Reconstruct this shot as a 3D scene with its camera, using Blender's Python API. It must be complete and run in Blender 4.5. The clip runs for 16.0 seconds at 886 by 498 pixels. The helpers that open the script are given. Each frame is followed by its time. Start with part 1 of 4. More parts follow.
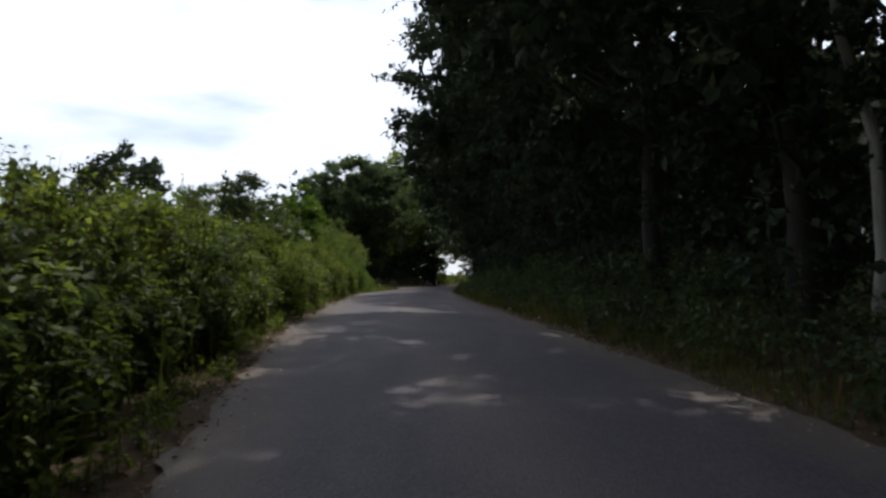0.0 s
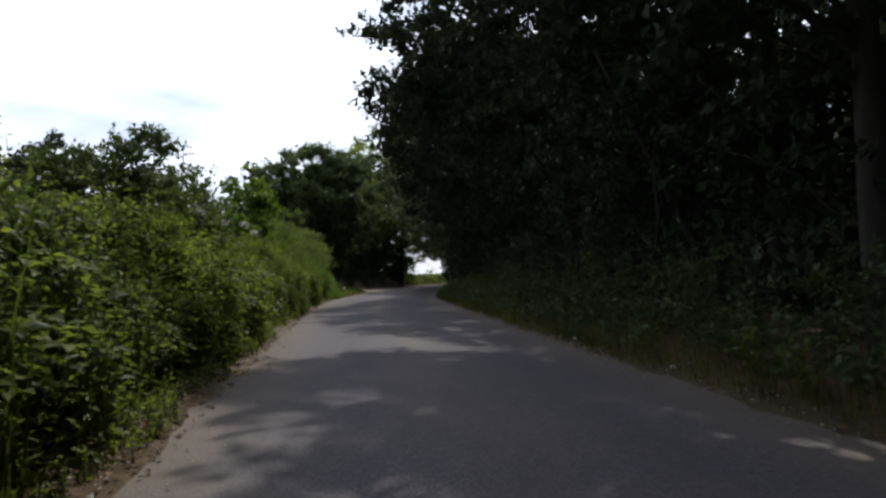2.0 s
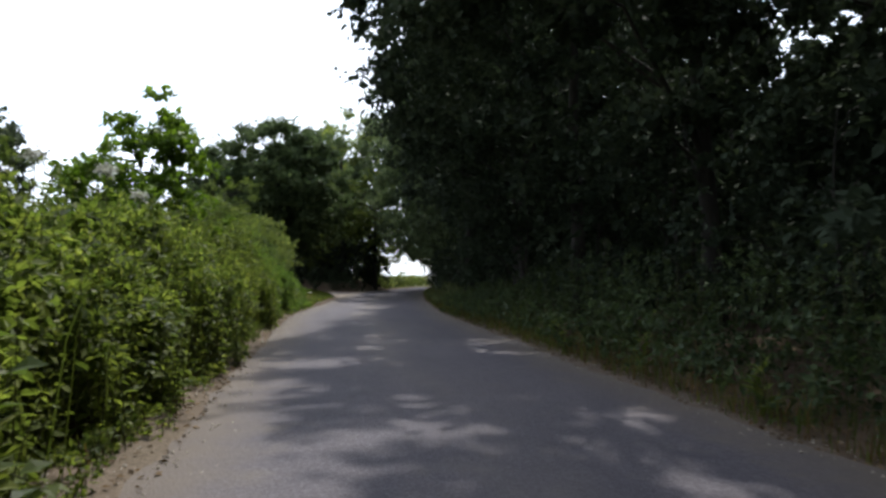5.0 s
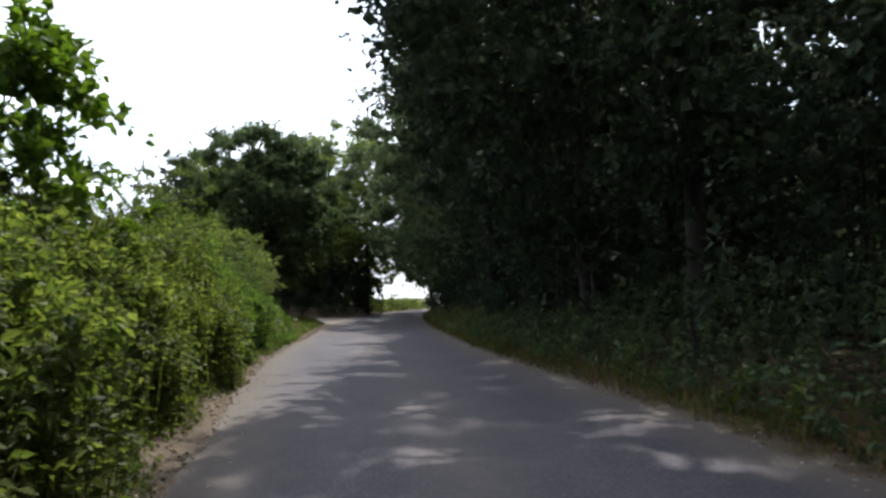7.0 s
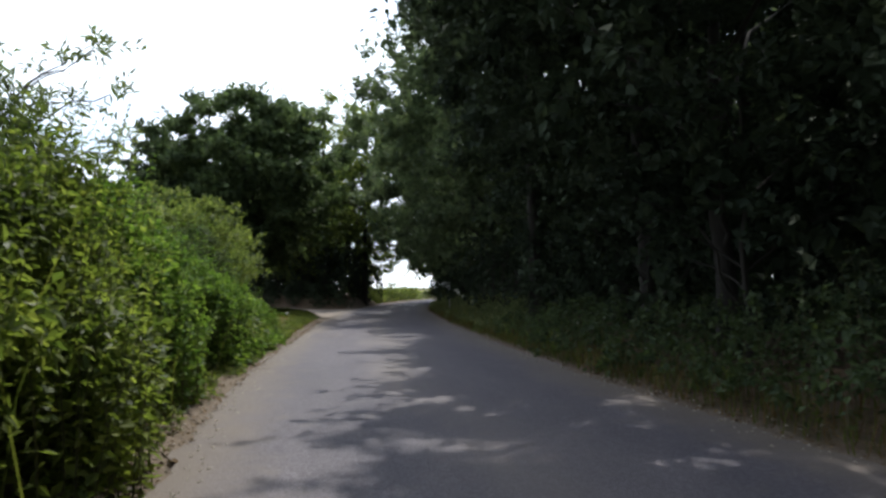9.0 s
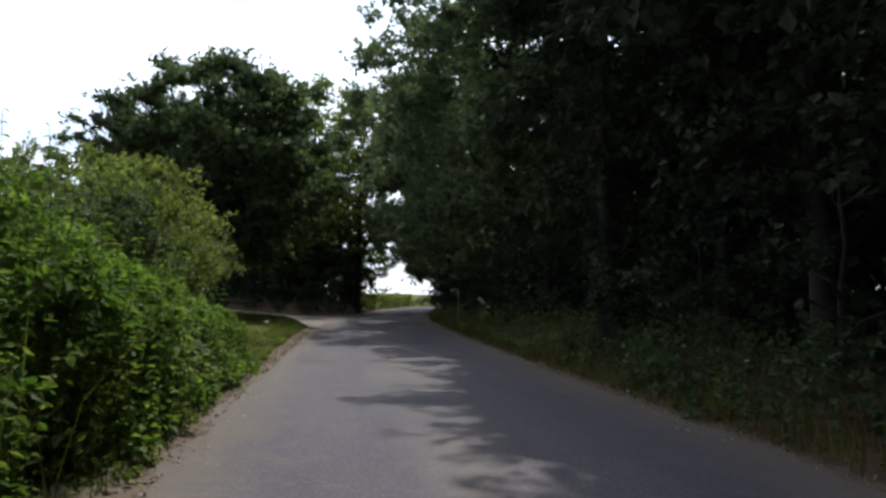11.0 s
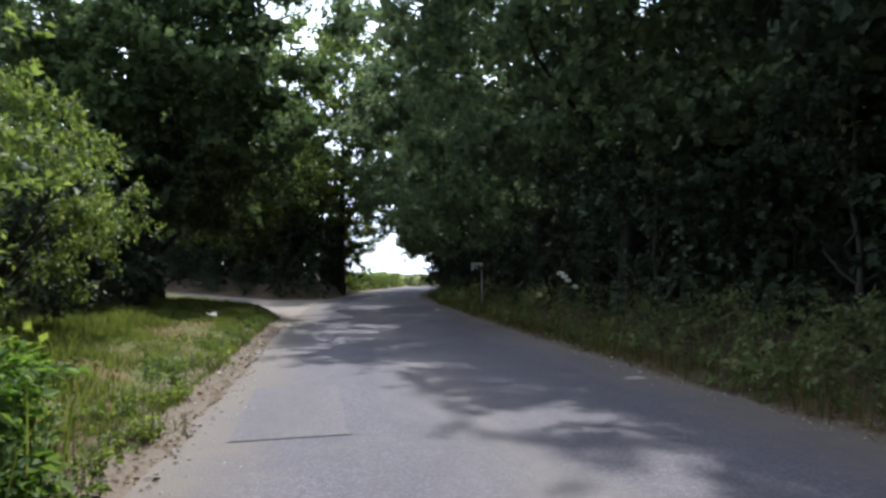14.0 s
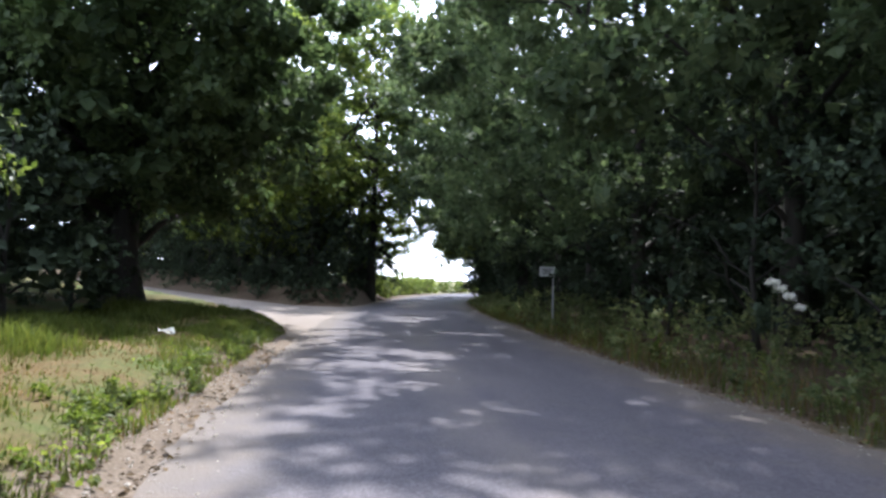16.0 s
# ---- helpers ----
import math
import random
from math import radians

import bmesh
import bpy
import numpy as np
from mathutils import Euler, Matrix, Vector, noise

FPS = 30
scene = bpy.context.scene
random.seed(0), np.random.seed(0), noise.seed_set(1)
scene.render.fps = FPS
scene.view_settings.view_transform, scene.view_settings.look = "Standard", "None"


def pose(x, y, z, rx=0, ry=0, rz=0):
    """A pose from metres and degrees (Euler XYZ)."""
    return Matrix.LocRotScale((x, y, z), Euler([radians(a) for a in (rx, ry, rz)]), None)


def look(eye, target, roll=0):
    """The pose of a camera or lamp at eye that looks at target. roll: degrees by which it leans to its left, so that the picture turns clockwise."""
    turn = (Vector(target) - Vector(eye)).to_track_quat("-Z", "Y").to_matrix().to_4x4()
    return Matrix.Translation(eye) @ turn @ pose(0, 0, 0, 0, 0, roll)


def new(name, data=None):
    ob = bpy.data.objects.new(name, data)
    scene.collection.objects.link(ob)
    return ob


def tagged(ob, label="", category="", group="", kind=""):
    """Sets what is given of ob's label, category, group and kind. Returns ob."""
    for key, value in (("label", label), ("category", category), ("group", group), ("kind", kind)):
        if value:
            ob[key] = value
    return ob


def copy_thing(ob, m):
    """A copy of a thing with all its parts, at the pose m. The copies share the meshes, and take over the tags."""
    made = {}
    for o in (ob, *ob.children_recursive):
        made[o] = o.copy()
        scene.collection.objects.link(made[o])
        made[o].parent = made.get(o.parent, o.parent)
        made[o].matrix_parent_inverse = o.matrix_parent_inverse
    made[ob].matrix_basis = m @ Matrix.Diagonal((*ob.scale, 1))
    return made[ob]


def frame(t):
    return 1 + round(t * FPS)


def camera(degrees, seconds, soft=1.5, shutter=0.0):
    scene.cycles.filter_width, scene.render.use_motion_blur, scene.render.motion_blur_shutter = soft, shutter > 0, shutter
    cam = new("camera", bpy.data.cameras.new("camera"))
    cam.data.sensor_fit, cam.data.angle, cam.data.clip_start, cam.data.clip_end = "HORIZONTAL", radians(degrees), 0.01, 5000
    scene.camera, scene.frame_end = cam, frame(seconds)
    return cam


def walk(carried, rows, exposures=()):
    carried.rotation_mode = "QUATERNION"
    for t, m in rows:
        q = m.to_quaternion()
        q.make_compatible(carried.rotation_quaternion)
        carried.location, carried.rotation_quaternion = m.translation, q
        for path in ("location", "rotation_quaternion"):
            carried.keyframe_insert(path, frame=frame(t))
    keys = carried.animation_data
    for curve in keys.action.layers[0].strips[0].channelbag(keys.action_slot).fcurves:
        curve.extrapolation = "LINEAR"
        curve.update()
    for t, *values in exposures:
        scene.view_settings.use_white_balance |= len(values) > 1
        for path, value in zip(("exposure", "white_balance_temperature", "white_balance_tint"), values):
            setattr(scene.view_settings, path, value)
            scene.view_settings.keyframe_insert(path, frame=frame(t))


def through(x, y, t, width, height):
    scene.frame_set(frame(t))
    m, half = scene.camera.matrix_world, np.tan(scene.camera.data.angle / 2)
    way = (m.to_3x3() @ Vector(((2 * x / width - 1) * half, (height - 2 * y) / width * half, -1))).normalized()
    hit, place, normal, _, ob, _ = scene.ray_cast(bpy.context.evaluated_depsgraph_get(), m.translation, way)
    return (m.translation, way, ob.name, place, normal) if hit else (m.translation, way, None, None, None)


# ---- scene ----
cam = camera(67.3, 16.0, soft=2.8, shutter=0.2)
METRES, EYE, TILT, LEAN, TURN = 46.0, 1.2, 2.4, 0.0, 0.0
ROWS = [
    (0.0, 0.0, 0.0, 0.0, 0.0, 0.0, 0.0),
    (0.5, -0.0057, 0.0343, -0.0004, -1.58, 1.31, 0.05),
    (1.0, -0.0109, 0.0685, -0.0007, -2.63, 1.55, 0.65),
    (1.5, -0.0158, 0.1023, -0.0008, -2.97, 1.16, 0.6),
    (2.0, -0.0208, 0.1352, -0.001, -3.42, -0.17, 0.69),
    (2.5, -0.0247, 0.1674, -0.0012, -3.68, -0.61, 0.19),
    (3.0, -0.0286, 0.1994, -0.0017, -4.49, -1.23, -0.03),
    (3.5, -0.0317, 0.2317, -0.0027, -5.29, -1.1, -0.52),
    (4.0, -0.0353, 0.2635, -0.0037, -5.98, -0.79, -0.63),
    (6.5, -0.05, 0.4181, -0.0089, -7.07, 1.41, -0.02),
    (7.0, -0.0521, 0.4486, -0.0103, -7.62, 1.8, 0.55),
    (7.5, -0.0543, 0.4791, -0.0116, -7.34, 1.71, 0.11),
    (8.0, -0.0569, 0.5088, -0.0129, -7.83, 1.17, 0.56),
    (8.5, -0.0583, 0.5388, -0.0141, -7.85, 0.78, -0.24),
    (9.0, -0.0599, 0.5683, -0.0153, -8.25, 0.91, 0.46),
    (11.5, -0.0681, 0.7151, -0.0215, -9.51, 1.58, -1.31),
    (12.0, -0.0695, 0.7456, -0.0232, -10.02, 1.6, -0.88),
    (12.5, -0.07, 0.7765, -0.025, -10.52, 2.19, -1.0),
    (13.0, -0.0707, 0.8076, -0.0271, -11.33, 2.63, -0.34),
    (13.5, -0.0705, 0.8389, -0.0288, -11.35, 2.46, -0.6),
    (14.0, -0.0698, 0.87, -0.0306, -11.31, -0.24, -0.37),
    (14.5, -0.0686, 0.9014, -0.0319, -10.71, -2.06, -1.04),
    (15.0, -0.0677, 0.9328, -0.0339, -10.59, -0.32, -1.45),
    (15.5, -0.0664, 0.9642, -0.0358, -10.41, 0.17, -1.68),
    (16.0, -0.0639, 0.9952, -0.0375, -8.73, 0.32, -1.97),
]
EXPOSURES = [   # seconds, stops, kelvin, tint
    (0.0, -0.54, 6250, 11), (1.5, -0.52, 6250, 12), (2.5, -0.38, 6150, 10), (3.5, -0.22, 6080, 10), (6.5, 0.29, 6100, 10), (9.0, 0.2, 6050, 9), (11.5, -0.2, 6080, 9), (12.0, 0.08, 5930, 8),
    (12.5, 0.03, 5830, 8), (13.5, 0.35, 5720, 9), (14.5, 1.05, 5640, 10), (15.5, 1.36, 5700, 13), (16.0, 1.44, 5650, 13)]
walk(cam, [(t, pose(0, 0, EYE, TILT, LEAN, TURN) @ pose(METRES * x, METRES * y, METRES * z, 90 + pitch, roll, yaw)) for t, x, y, z, yaw, pitch, roll in ROWS], EXPOSURES)

# ---- sky and sun ----
SUN_EL, SUN_AZ = 60.0, 13.0     # degrees up, degrees to the right of straight ahead (+y)
world = bpy.data.worlds.new("sky")
scene.world = world
world.use_nodes = True
wn, wl = world.node_tree.nodes, world.node_tree.links
wn.clear()
w_out = wn.new("ShaderNodeOutputWorld")
w_sky = wn.new("ShaderNodeTexSky")
w_sky.sky_type = "NISHITA"
w_sky.sun_disc = False
w_sky.sun_elevation = radians(SUN_EL)
w_sky.sun_rotation = radians(SUN_AZ)
w_bg = wn.new("ShaderNodeBackground")
w_bg.inputs["Strength"].default_value = 0.15
w_cloud = wn.new("ShaderNodeBackground")
w_cloud.inputs["Color"].default_value = (0.93, 0.98, 1.07, 1)
w_cloud.inputs["Strength"].default_value = 1.25
w_co = wn.new("ShaderNodeTexCoord")
w_map = wn.new("ShaderNodeMapping")
w_map.inputs["Scale"].default_value = (1.3, 1.3, 5.0)
w_noise = wn.new("ShaderNodeTexNoise")
w_noise.inputs["Scale"].default_value = 1.7
w_noise.inputs["Detail"].default_value = 7.0
w_noise.inputs["Roughness"].default_value = 0.48
w_ramp = wn.new("ShaderNodeValToRGB")
w_ramp.color_ramp.elements[0].position = 0.35
w_ramp.color_ramp.elements[0].color = (0.36, 0.36, 0.36, 1)
w_ramp.color_ramp.elements[1].position = 0.485
# the clouds are made brighter ahead, 35 degrees up, to keep shade elsewhere darker
w_dot = wn.new("ShaderNodeVectorMath")
w_dot.operation = "DOT_PRODUCT"
w_dot.inputs[1].default_value = (math.sin(radians(SUN_AZ)) * math.cos(radians(35)), math.cos(radians(SUN_AZ)) * math.cos(radians(35)), math.sin(radians(35)))
w_glow = wn.new("ShaderNodeMapRange")
w_glow.interpolation_type = "SMOOTHSTEP"
w_glow.inputs["From Min"].default_value = -0.3
w_glow.inputs["From Max"].default_value = 1.0
w_glow.inputs["To Min"].default_value = 0.5
w_glow.inputs["To Max"].default_value = 1.9
wl.new(w_co.outputs["Generated"], w_dot.inputs[0])
wl.new(w_dot.outputs["Value"], w_glow.inputs["Value"])
wl.new(w_glow.outputs["Result"], w_cloud.inputs["Strength"])
w_mix = wn.new("ShaderNodeMixShader")
wl.new(w_co.outputs["Generated"], w_map.inputs["Vector"])
wl.new(w_map.outputs["Vector"], w_noise.inputs["Vector"])
wl.new(w_noise.outputs["Fac"], w_ramp.inputs["Fac"])
wl.new(w_sky.outputs["Color"], w_bg.inputs["Color"])
wl.new(w_ramp.outputs["Color"], w_mix.inputs["Fac"])
wl.new(w_bg.outputs["Background"], w_mix.inputs[1])
wl.new(w_cloud.outputs["Background"], w_mix.inputs[2])
wl.new(w_mix.outputs["Shader"], w_out.inputs["Surface"])

sun_data = bpy.data.lights.new("sun", "SUN")
sun_data.energy = 4.1
sun_data.angle = radians(0.9)
sun_data.color = (1.0, 0.935, 0.82)
sun = new("sun", sun_data)
se, sa = radians(SUN_EL), radians(SUN_AZ)
sun_way = Vector((math.sin(sa) * math.cos(se), math.cos(sa) * math.cos(se), math.sin(se)))
sun.matrix_world = look(sun_way * 60, (0, 0, 0))


# ---- materials ----
def material(name, rough=0.8):
    m = bpy.data.materials.new(name)
    m.use_nodes = True
    b = m.node_tree.nodes["Principled BSDF"]
    b.inputs["Roughness"].default_value = rough
    return m, m.node_tree.nodes, m.node_tree.links, b


def ramp(nodes, stops):
    r = nodes.new("ShaderNodeValToRGB")
    e = r.color_ramp.elements
    while len(e) < len(stops):
        e.new(0.5)
    for el, (p, c) in zip(e, stops):
        el.position = p
        el.color = (*c, 1)
    return r


def noise_node(nodes, links, scale, detail=4.0, rough=0.55, coords="Object", stretch=None):
    co = nodes.new("ShaderNodeTexCoord")
    n = nodes.new("ShaderNodeTexNoise")
    n.inputs["Scale"].default_value = scale
    n.inputs["Detail"].default_value = detail
    n.inputs["Roughness"].default_value = rough
    if stretch:
        mp = nodes.new("ShaderNodeMapping")
        mp.inputs["Scale"].default_value = stretch
        links.new(co.outputs[coords], mp.inputs["Vector"])
        links.new(mp.outputs["Vector"], n.inputs["Vector"])
    else:
        links.new(co.outputs[coords], n.inputs["Vector"])
    return n


def mix_color(nodes, links, fac, a, b, mode="MIX"):
    m = nodes.new("ShaderNodeMix")
    m.data_type = "RGBA"
    m.blend_type = mode
    for sock, v in ((m.inputs[0], fac), (m.inputs[6], a), (m.inputs[7], b)):
        if isinstance(v, (int, float)):
            sock.default_value = v
        elif isinstance(v, tuple):
            sock.default_value = (*v, 1)
        else:
            links.new(v, sock)
    return m.outputs[2]


def bump(nodes, links, bsdf, height, strength, distance):
    b = nodes.new("ShaderNodeBump")
    b.inputs["Strength"].default_value = strength
    b.inputs["Distance"].default_value = distance
    links.new(height, b.inputs["Height"])
    links.new(b.outputs["Normal"], bsdf.inputs["Normal"])


def leaf_material(name, dark, mid, light, through=0.3, rough=0.45, patch=0.5, gloss=0.35, glow=(1.25, 1.35, 0.6)):
    """Leaves that differ one from the next, and from clump to clump; light shines through them."""
    m, n, l, b = material(name, rough)
    geo = n.new("ShaderNodeNewGeometry")
    r = ramp(n, [(0.0, dark), (0.55, mid), (1.0, light)])
    l.new(geo.outputs["Random Per Island"], r.inputs["Fac"])
    big = noise_node(n, l, patch, 3.0)
    br = ramp(n, [(0.35, (0.64, 0.67, 0.64)), (0.65, (1.22, 1.19, 1.08))])
    l.new(big.outputs["Fac"], br.inputs["Fac"])
    c = mix_color(n, l, 1.0, r.outputs["Color"], br.outputs["Color"], "MULTIPLY")
    l.new(c, b.inputs["Base Color"])
    b.inputs["Specular IOR Level"].default_value = gloss
    t = n.new("ShaderNodeBsdfTranslucent")
    tc = mix_color(n, l, 1.0, c, glow, "MULTIPLY")
    l.new(tc, t.inputs["Color"])
    mx = n.new("ShaderNodeMixShader")
    mx.inputs["Fac"].default_value = through
    l.new(b.outputs["BSDF"], mx.inputs[1])
    l.new(t.outputs["BSDF"], mx.inputs[2])
    l.new(mx.outputs["Shader"], n["Material Output"].inputs["Surface"])
    return m


COOL = (1.1, 1.16, 0.95)
LEAF_OAK = leaf_material("oak_leaf", (0.064, 0.094, 0.046), (0.092, 0.132, 0.06), (0.142, 0.186, 0.082), 0.42, 0.65, gloss=0.3, glow=COOL)
# dark copy of the tree leaf; deep shade is put into its colour
LEAF_DEEP = leaf_material("shade_darkened_leaf", (0.037, 0.05, 0.034), (0.055, 0.074, 0.047), (0.085, 0.11, 0.066), 0.22, 0.75, gloss=0.15, glow=COOL)
# one wood leaf in two colours, with shade and haze painted in
LEAF_WOOD_SHADED = leaf_material("shaded_wood_leaf", (0.033, 0.046, 0.03), (0.045, 0.062, 0.04), (0.066, 0.086, 0.053), 0.2, 0.75, gloss=0.12, glow=COOL)
LEAF_WOOD_LIT = leaf_material("lit_wood_leaf", (0.088, 0.122, 0.068), (0.12, 0.16, 0.086), (0.18, 0.22, 0.115), 0.44, 0.65, gloss=0.25, glow=COOL)
# lightened leaf for the farther nettles; brighter light is put into its colour
LEAF_VERGE_LIT = leaf_material("lit_verge_nettle_leaf", (0.1, 0.13, 0.06), (0.16, 0.19, 0.085), (0.245, 0.255, 0.12), 0.48, 0.6, 0.8, gloss=0.2, glow=COOL)
LEAF_FIELD = leaf_material("field_maple_leaf", (0.1, 0.13, 0.042), (0.165, 0.2, 0.058), (0.26, 0.29, 0.088), 0.6, 0.55, gloss=0.35, glow=(1.15, 1.25, 0.8))
LEAF_MAPLE = leaf_material("maple_leaf", (0.07, 0.115, 0.018), (0.11, 0.18, 0.024), (0.17, 0.25, 0.04), 0.45, 0.5, gloss=0.2)
LEAF_WILLOW = leaf_material("willow_leaf", (0.10, 0.13, 0.06), (0.15, 0.19, 0.08), (0.22, 0.26, 0.11), 0.4, 0.5, gloss=0.2)
LEAF_THORN = leaf_material("hawthorn_leaf", (0.07, 0.1, 0.036), (0.14, 0.178, 0.058), (0.29, 0.31, 0.14), 0.48, 0.5, gloss=0.4)
# also the darker inner leaf of the hedge's first beds, for inner shade
LEAF_ELDER_AND_SHADE = leaf_material("elder_and_hedge_shade_leaf", (0.055, 0.08, 0.036), (0.088, 0.122, 0.05), (0.15, 0.185, 0.078), 0.34, 0.55, gloss=0.25)
LEAF_NETTLE = leaf_material("nettle_leaf", (0.088, 0.114, 0.036), (0.158, 0.2, 0.056), (0.26, 0.3, 0.095), 0.58, 0.6, 1.1, gloss=0.18)
LEAF_FRESH = leaf_material("fresh_nettle_leaf", (0.062, 0.115, 0.03), (0.122, 0.195, 0.05), (0.21, 0.285, 0.09), 0.5, 0.6, 1.1, gloss=0.2)
# darkened nettle leaf; the wood's shade is put into its colour
LEAF_SHADE = leaf_material("shade_tinted_nettle_leaf", (0.05, 0.075, 0.04), (0.08, 0.114, 0.058), (0.12, 0.158, 0.08), 0.28, 0.6, 0.8, gloss=0.2)
LEAF_BRAMBLE = leaf_material("bramble_leaf", (0.07, 0.1, 0.034), (0.135, 0.172, 0.052), (0.225, 0.25, 0.088), 0.58, 0.5, 1.1, gloss=0.25)
GRASS = leaf_material("grass_blade", (0.072, 0.092, 0.03), (0.108, 0.13, 0.045), (0.165, 0.172, 0.06), 0.5, 0.8, 0.9, gloss=0.05)
DRY = leaf_material("dry_grass", (0.11, 0.07, 0.03), (0.16, 0.104, 0.048), (0.225, 0.155, 0.076), 0.2, 0.85, 0.9, gloss=0.02)
LITTER = leaf_material("dead_leaf", (0.06, 0.04, 0.025), (0.13, 0.085, 0.05), (0.24, 0.16, 0.09), 0.1, 0.8, 0.9, gloss=0.1)


def bark_material(name, dark, light):
    m, n, l, b = material(name, 0.9)
    a = noise_node(n, l, 5.0, 8.0, 0.65, stretch=(1, 1, 0.2))
    r = ramp(n, [(0.3, dark), (0.7, light)])
    l.new(a.outputs["Fac"], r.inputs["Fac"])
    l.new(r.outputs["Color"], b.inputs["Base Color"])
    bump(n, l, b, a.outputs["Fac"], 0.7, 0.03)
    return m


BARK = bark_material("bark", (0.016, 0.014, 0.011), (0.05, 0.043, 0.034))
STICK = bark_material("dead_twig", (0.12, 0.1, 0.08), (0.32, 0.28, 0.23))
STEM = bark_material("green_stem", (0.05, 0.06, 0.02), (0.13, 0.13, 0.05))


def asphalt_material(name="worn_asphalt", dust=0.0, margin=True):
    m, n, l, b = material(name, 0.85)
    chips = n.new("ShaderNodeTexVoronoi")
    chips.inputs["Scale"].default_value = 62.0
    co = n.new("ShaderNodeTexCoord")
    l.new(co.outputs["Object"], chips.inputs["Vector"])
    cr = ramp(n, [(0.0, (0.053, 0.048, 0.058)), (0.5, (0.082, 0.074, 0.088)), (1.0, (0.142, 0.129, 0.148))])
    l.new(chips.outputs["Color"], cr.inputs["Fac"])
    wear = noise_node(n, l, 0.8, 6.0, 0.6, stretch=(1.6, 0.35, 1))
    wr = ramp(n, [(0.3, (0.70, 0.70, 0.75)), (0.7, (1.07, 1.04, 1.03))])
    l.new(wear.outputs["Fac"], wr.inputs["Fac"])
    c = mix_color(n, l, 1.0, cr.outputs["Color"], wr.outputs["Color"], "MULTIPLY")
    stain = noise_node(n, l, 2.6, 5.0, 0.65)
    sr = ramp(n, [(0.55, (0, 0, 0)), (0.72, (0.32, 0.32, 0.32))])
    l.new(stain.outputs["Fac"], sr.inputs["Fac"])
    c = mix_color(n, l, sr.outputs["Color"], c, (0.14, 0.122, 0.108))
    # dust swept to both margins: the u of the road runs from 0 to 1 across it
    uv = n.new("ShaderNodeSeparateXYZ")
    l.new(co.outputs["UV"], uv.inputs["Vector"])
    edge = n.new("ShaderNodeMath")
    edge.operation = "ABSOLUTE"
    off = n.new("ShaderNodeMath")
    off.operation = "SUBTRACT"
    off.inputs[1].default_value = 0.5
    l.new(uv.outputs["X"], off.inputs[0])
    l.new(off.outputs[0], edge.inputs[0])
    rag = n.new("ShaderNodeMath")
    rag.operation = "MULTIPLY_ADD"
    rag.inputs[1].default_value = 0.22
    l.new(stain.outputs["Fac"], rag.inputs[0])
    l.new(edge.outputs[0], rag.inputs[2])
    er = ramp(n, [(0.44, (0, 0, 0)), (0.6, (0.88, 0.88, 0.88))])
    l.new(rag.outputs[0], er.inputs["Fac"])
    if margin:
        # pale dust lies on the crown between the wheel tracks, and thinly outside them
        shift = n.new("ShaderNodeMath")
        shift.operation = "MULTIPLY_ADD"
        shift.inputs[1].default_value = 0.16
        l.new(wear.outputs["Fac"], shift.inputs[0])
        l.new(uv.outputs["X"], shift.inputs[2])
        band = ramp(n, [(0.08, (0.45, 0.45, 0.45)), (0.24, (0.2, 0.2, 0.2)), (0.40, (0.08, 0.08, 0.08)), (0.54, (0.62, 0.62, 0.62)), (0.66, (0.2, 0.2, 0.2)), (0.84, (0.06, 0.06, 0.06)), (1.0, (0.3, 0.3, 0.3))])
        l.new(shift.outputs[0], band.inputs["Fac"])
        patchy = noise_node(n, l, 0.45, 6.0, 0.62, stretch=(1.5, 0.5, 1))
        pr = ramp(n, [(0.36, (0.12, 0.12, 0.12)), (0.62, (1, 1, 1))])
        l.new(patchy.outputs["Fac"], pr.inputs["Fac"])
        c = mix_color(n, l, mix_color(n, l, 1.0, band.outputs["Color"], pr.outputs["Color"], "MULTIPLY"), c, (0.165, 0.14, 0.122))
        c = mix_color(n, l, er.outputs["Color"], c, (0.135, 0.108, 0.085))
    if dust:
        c = mix_color(n, l, dust, c, (0.23, 0.185, 0.145))
    l.new(c, b.inputs["Base Color"])
    bump(n, l, b, chips.outputs["Distance"], 0.55, 0.01)
    return m


ASPHALT = asphalt_material()
DUSTY = asphalt_material("dusty_asphalt", 0.72)


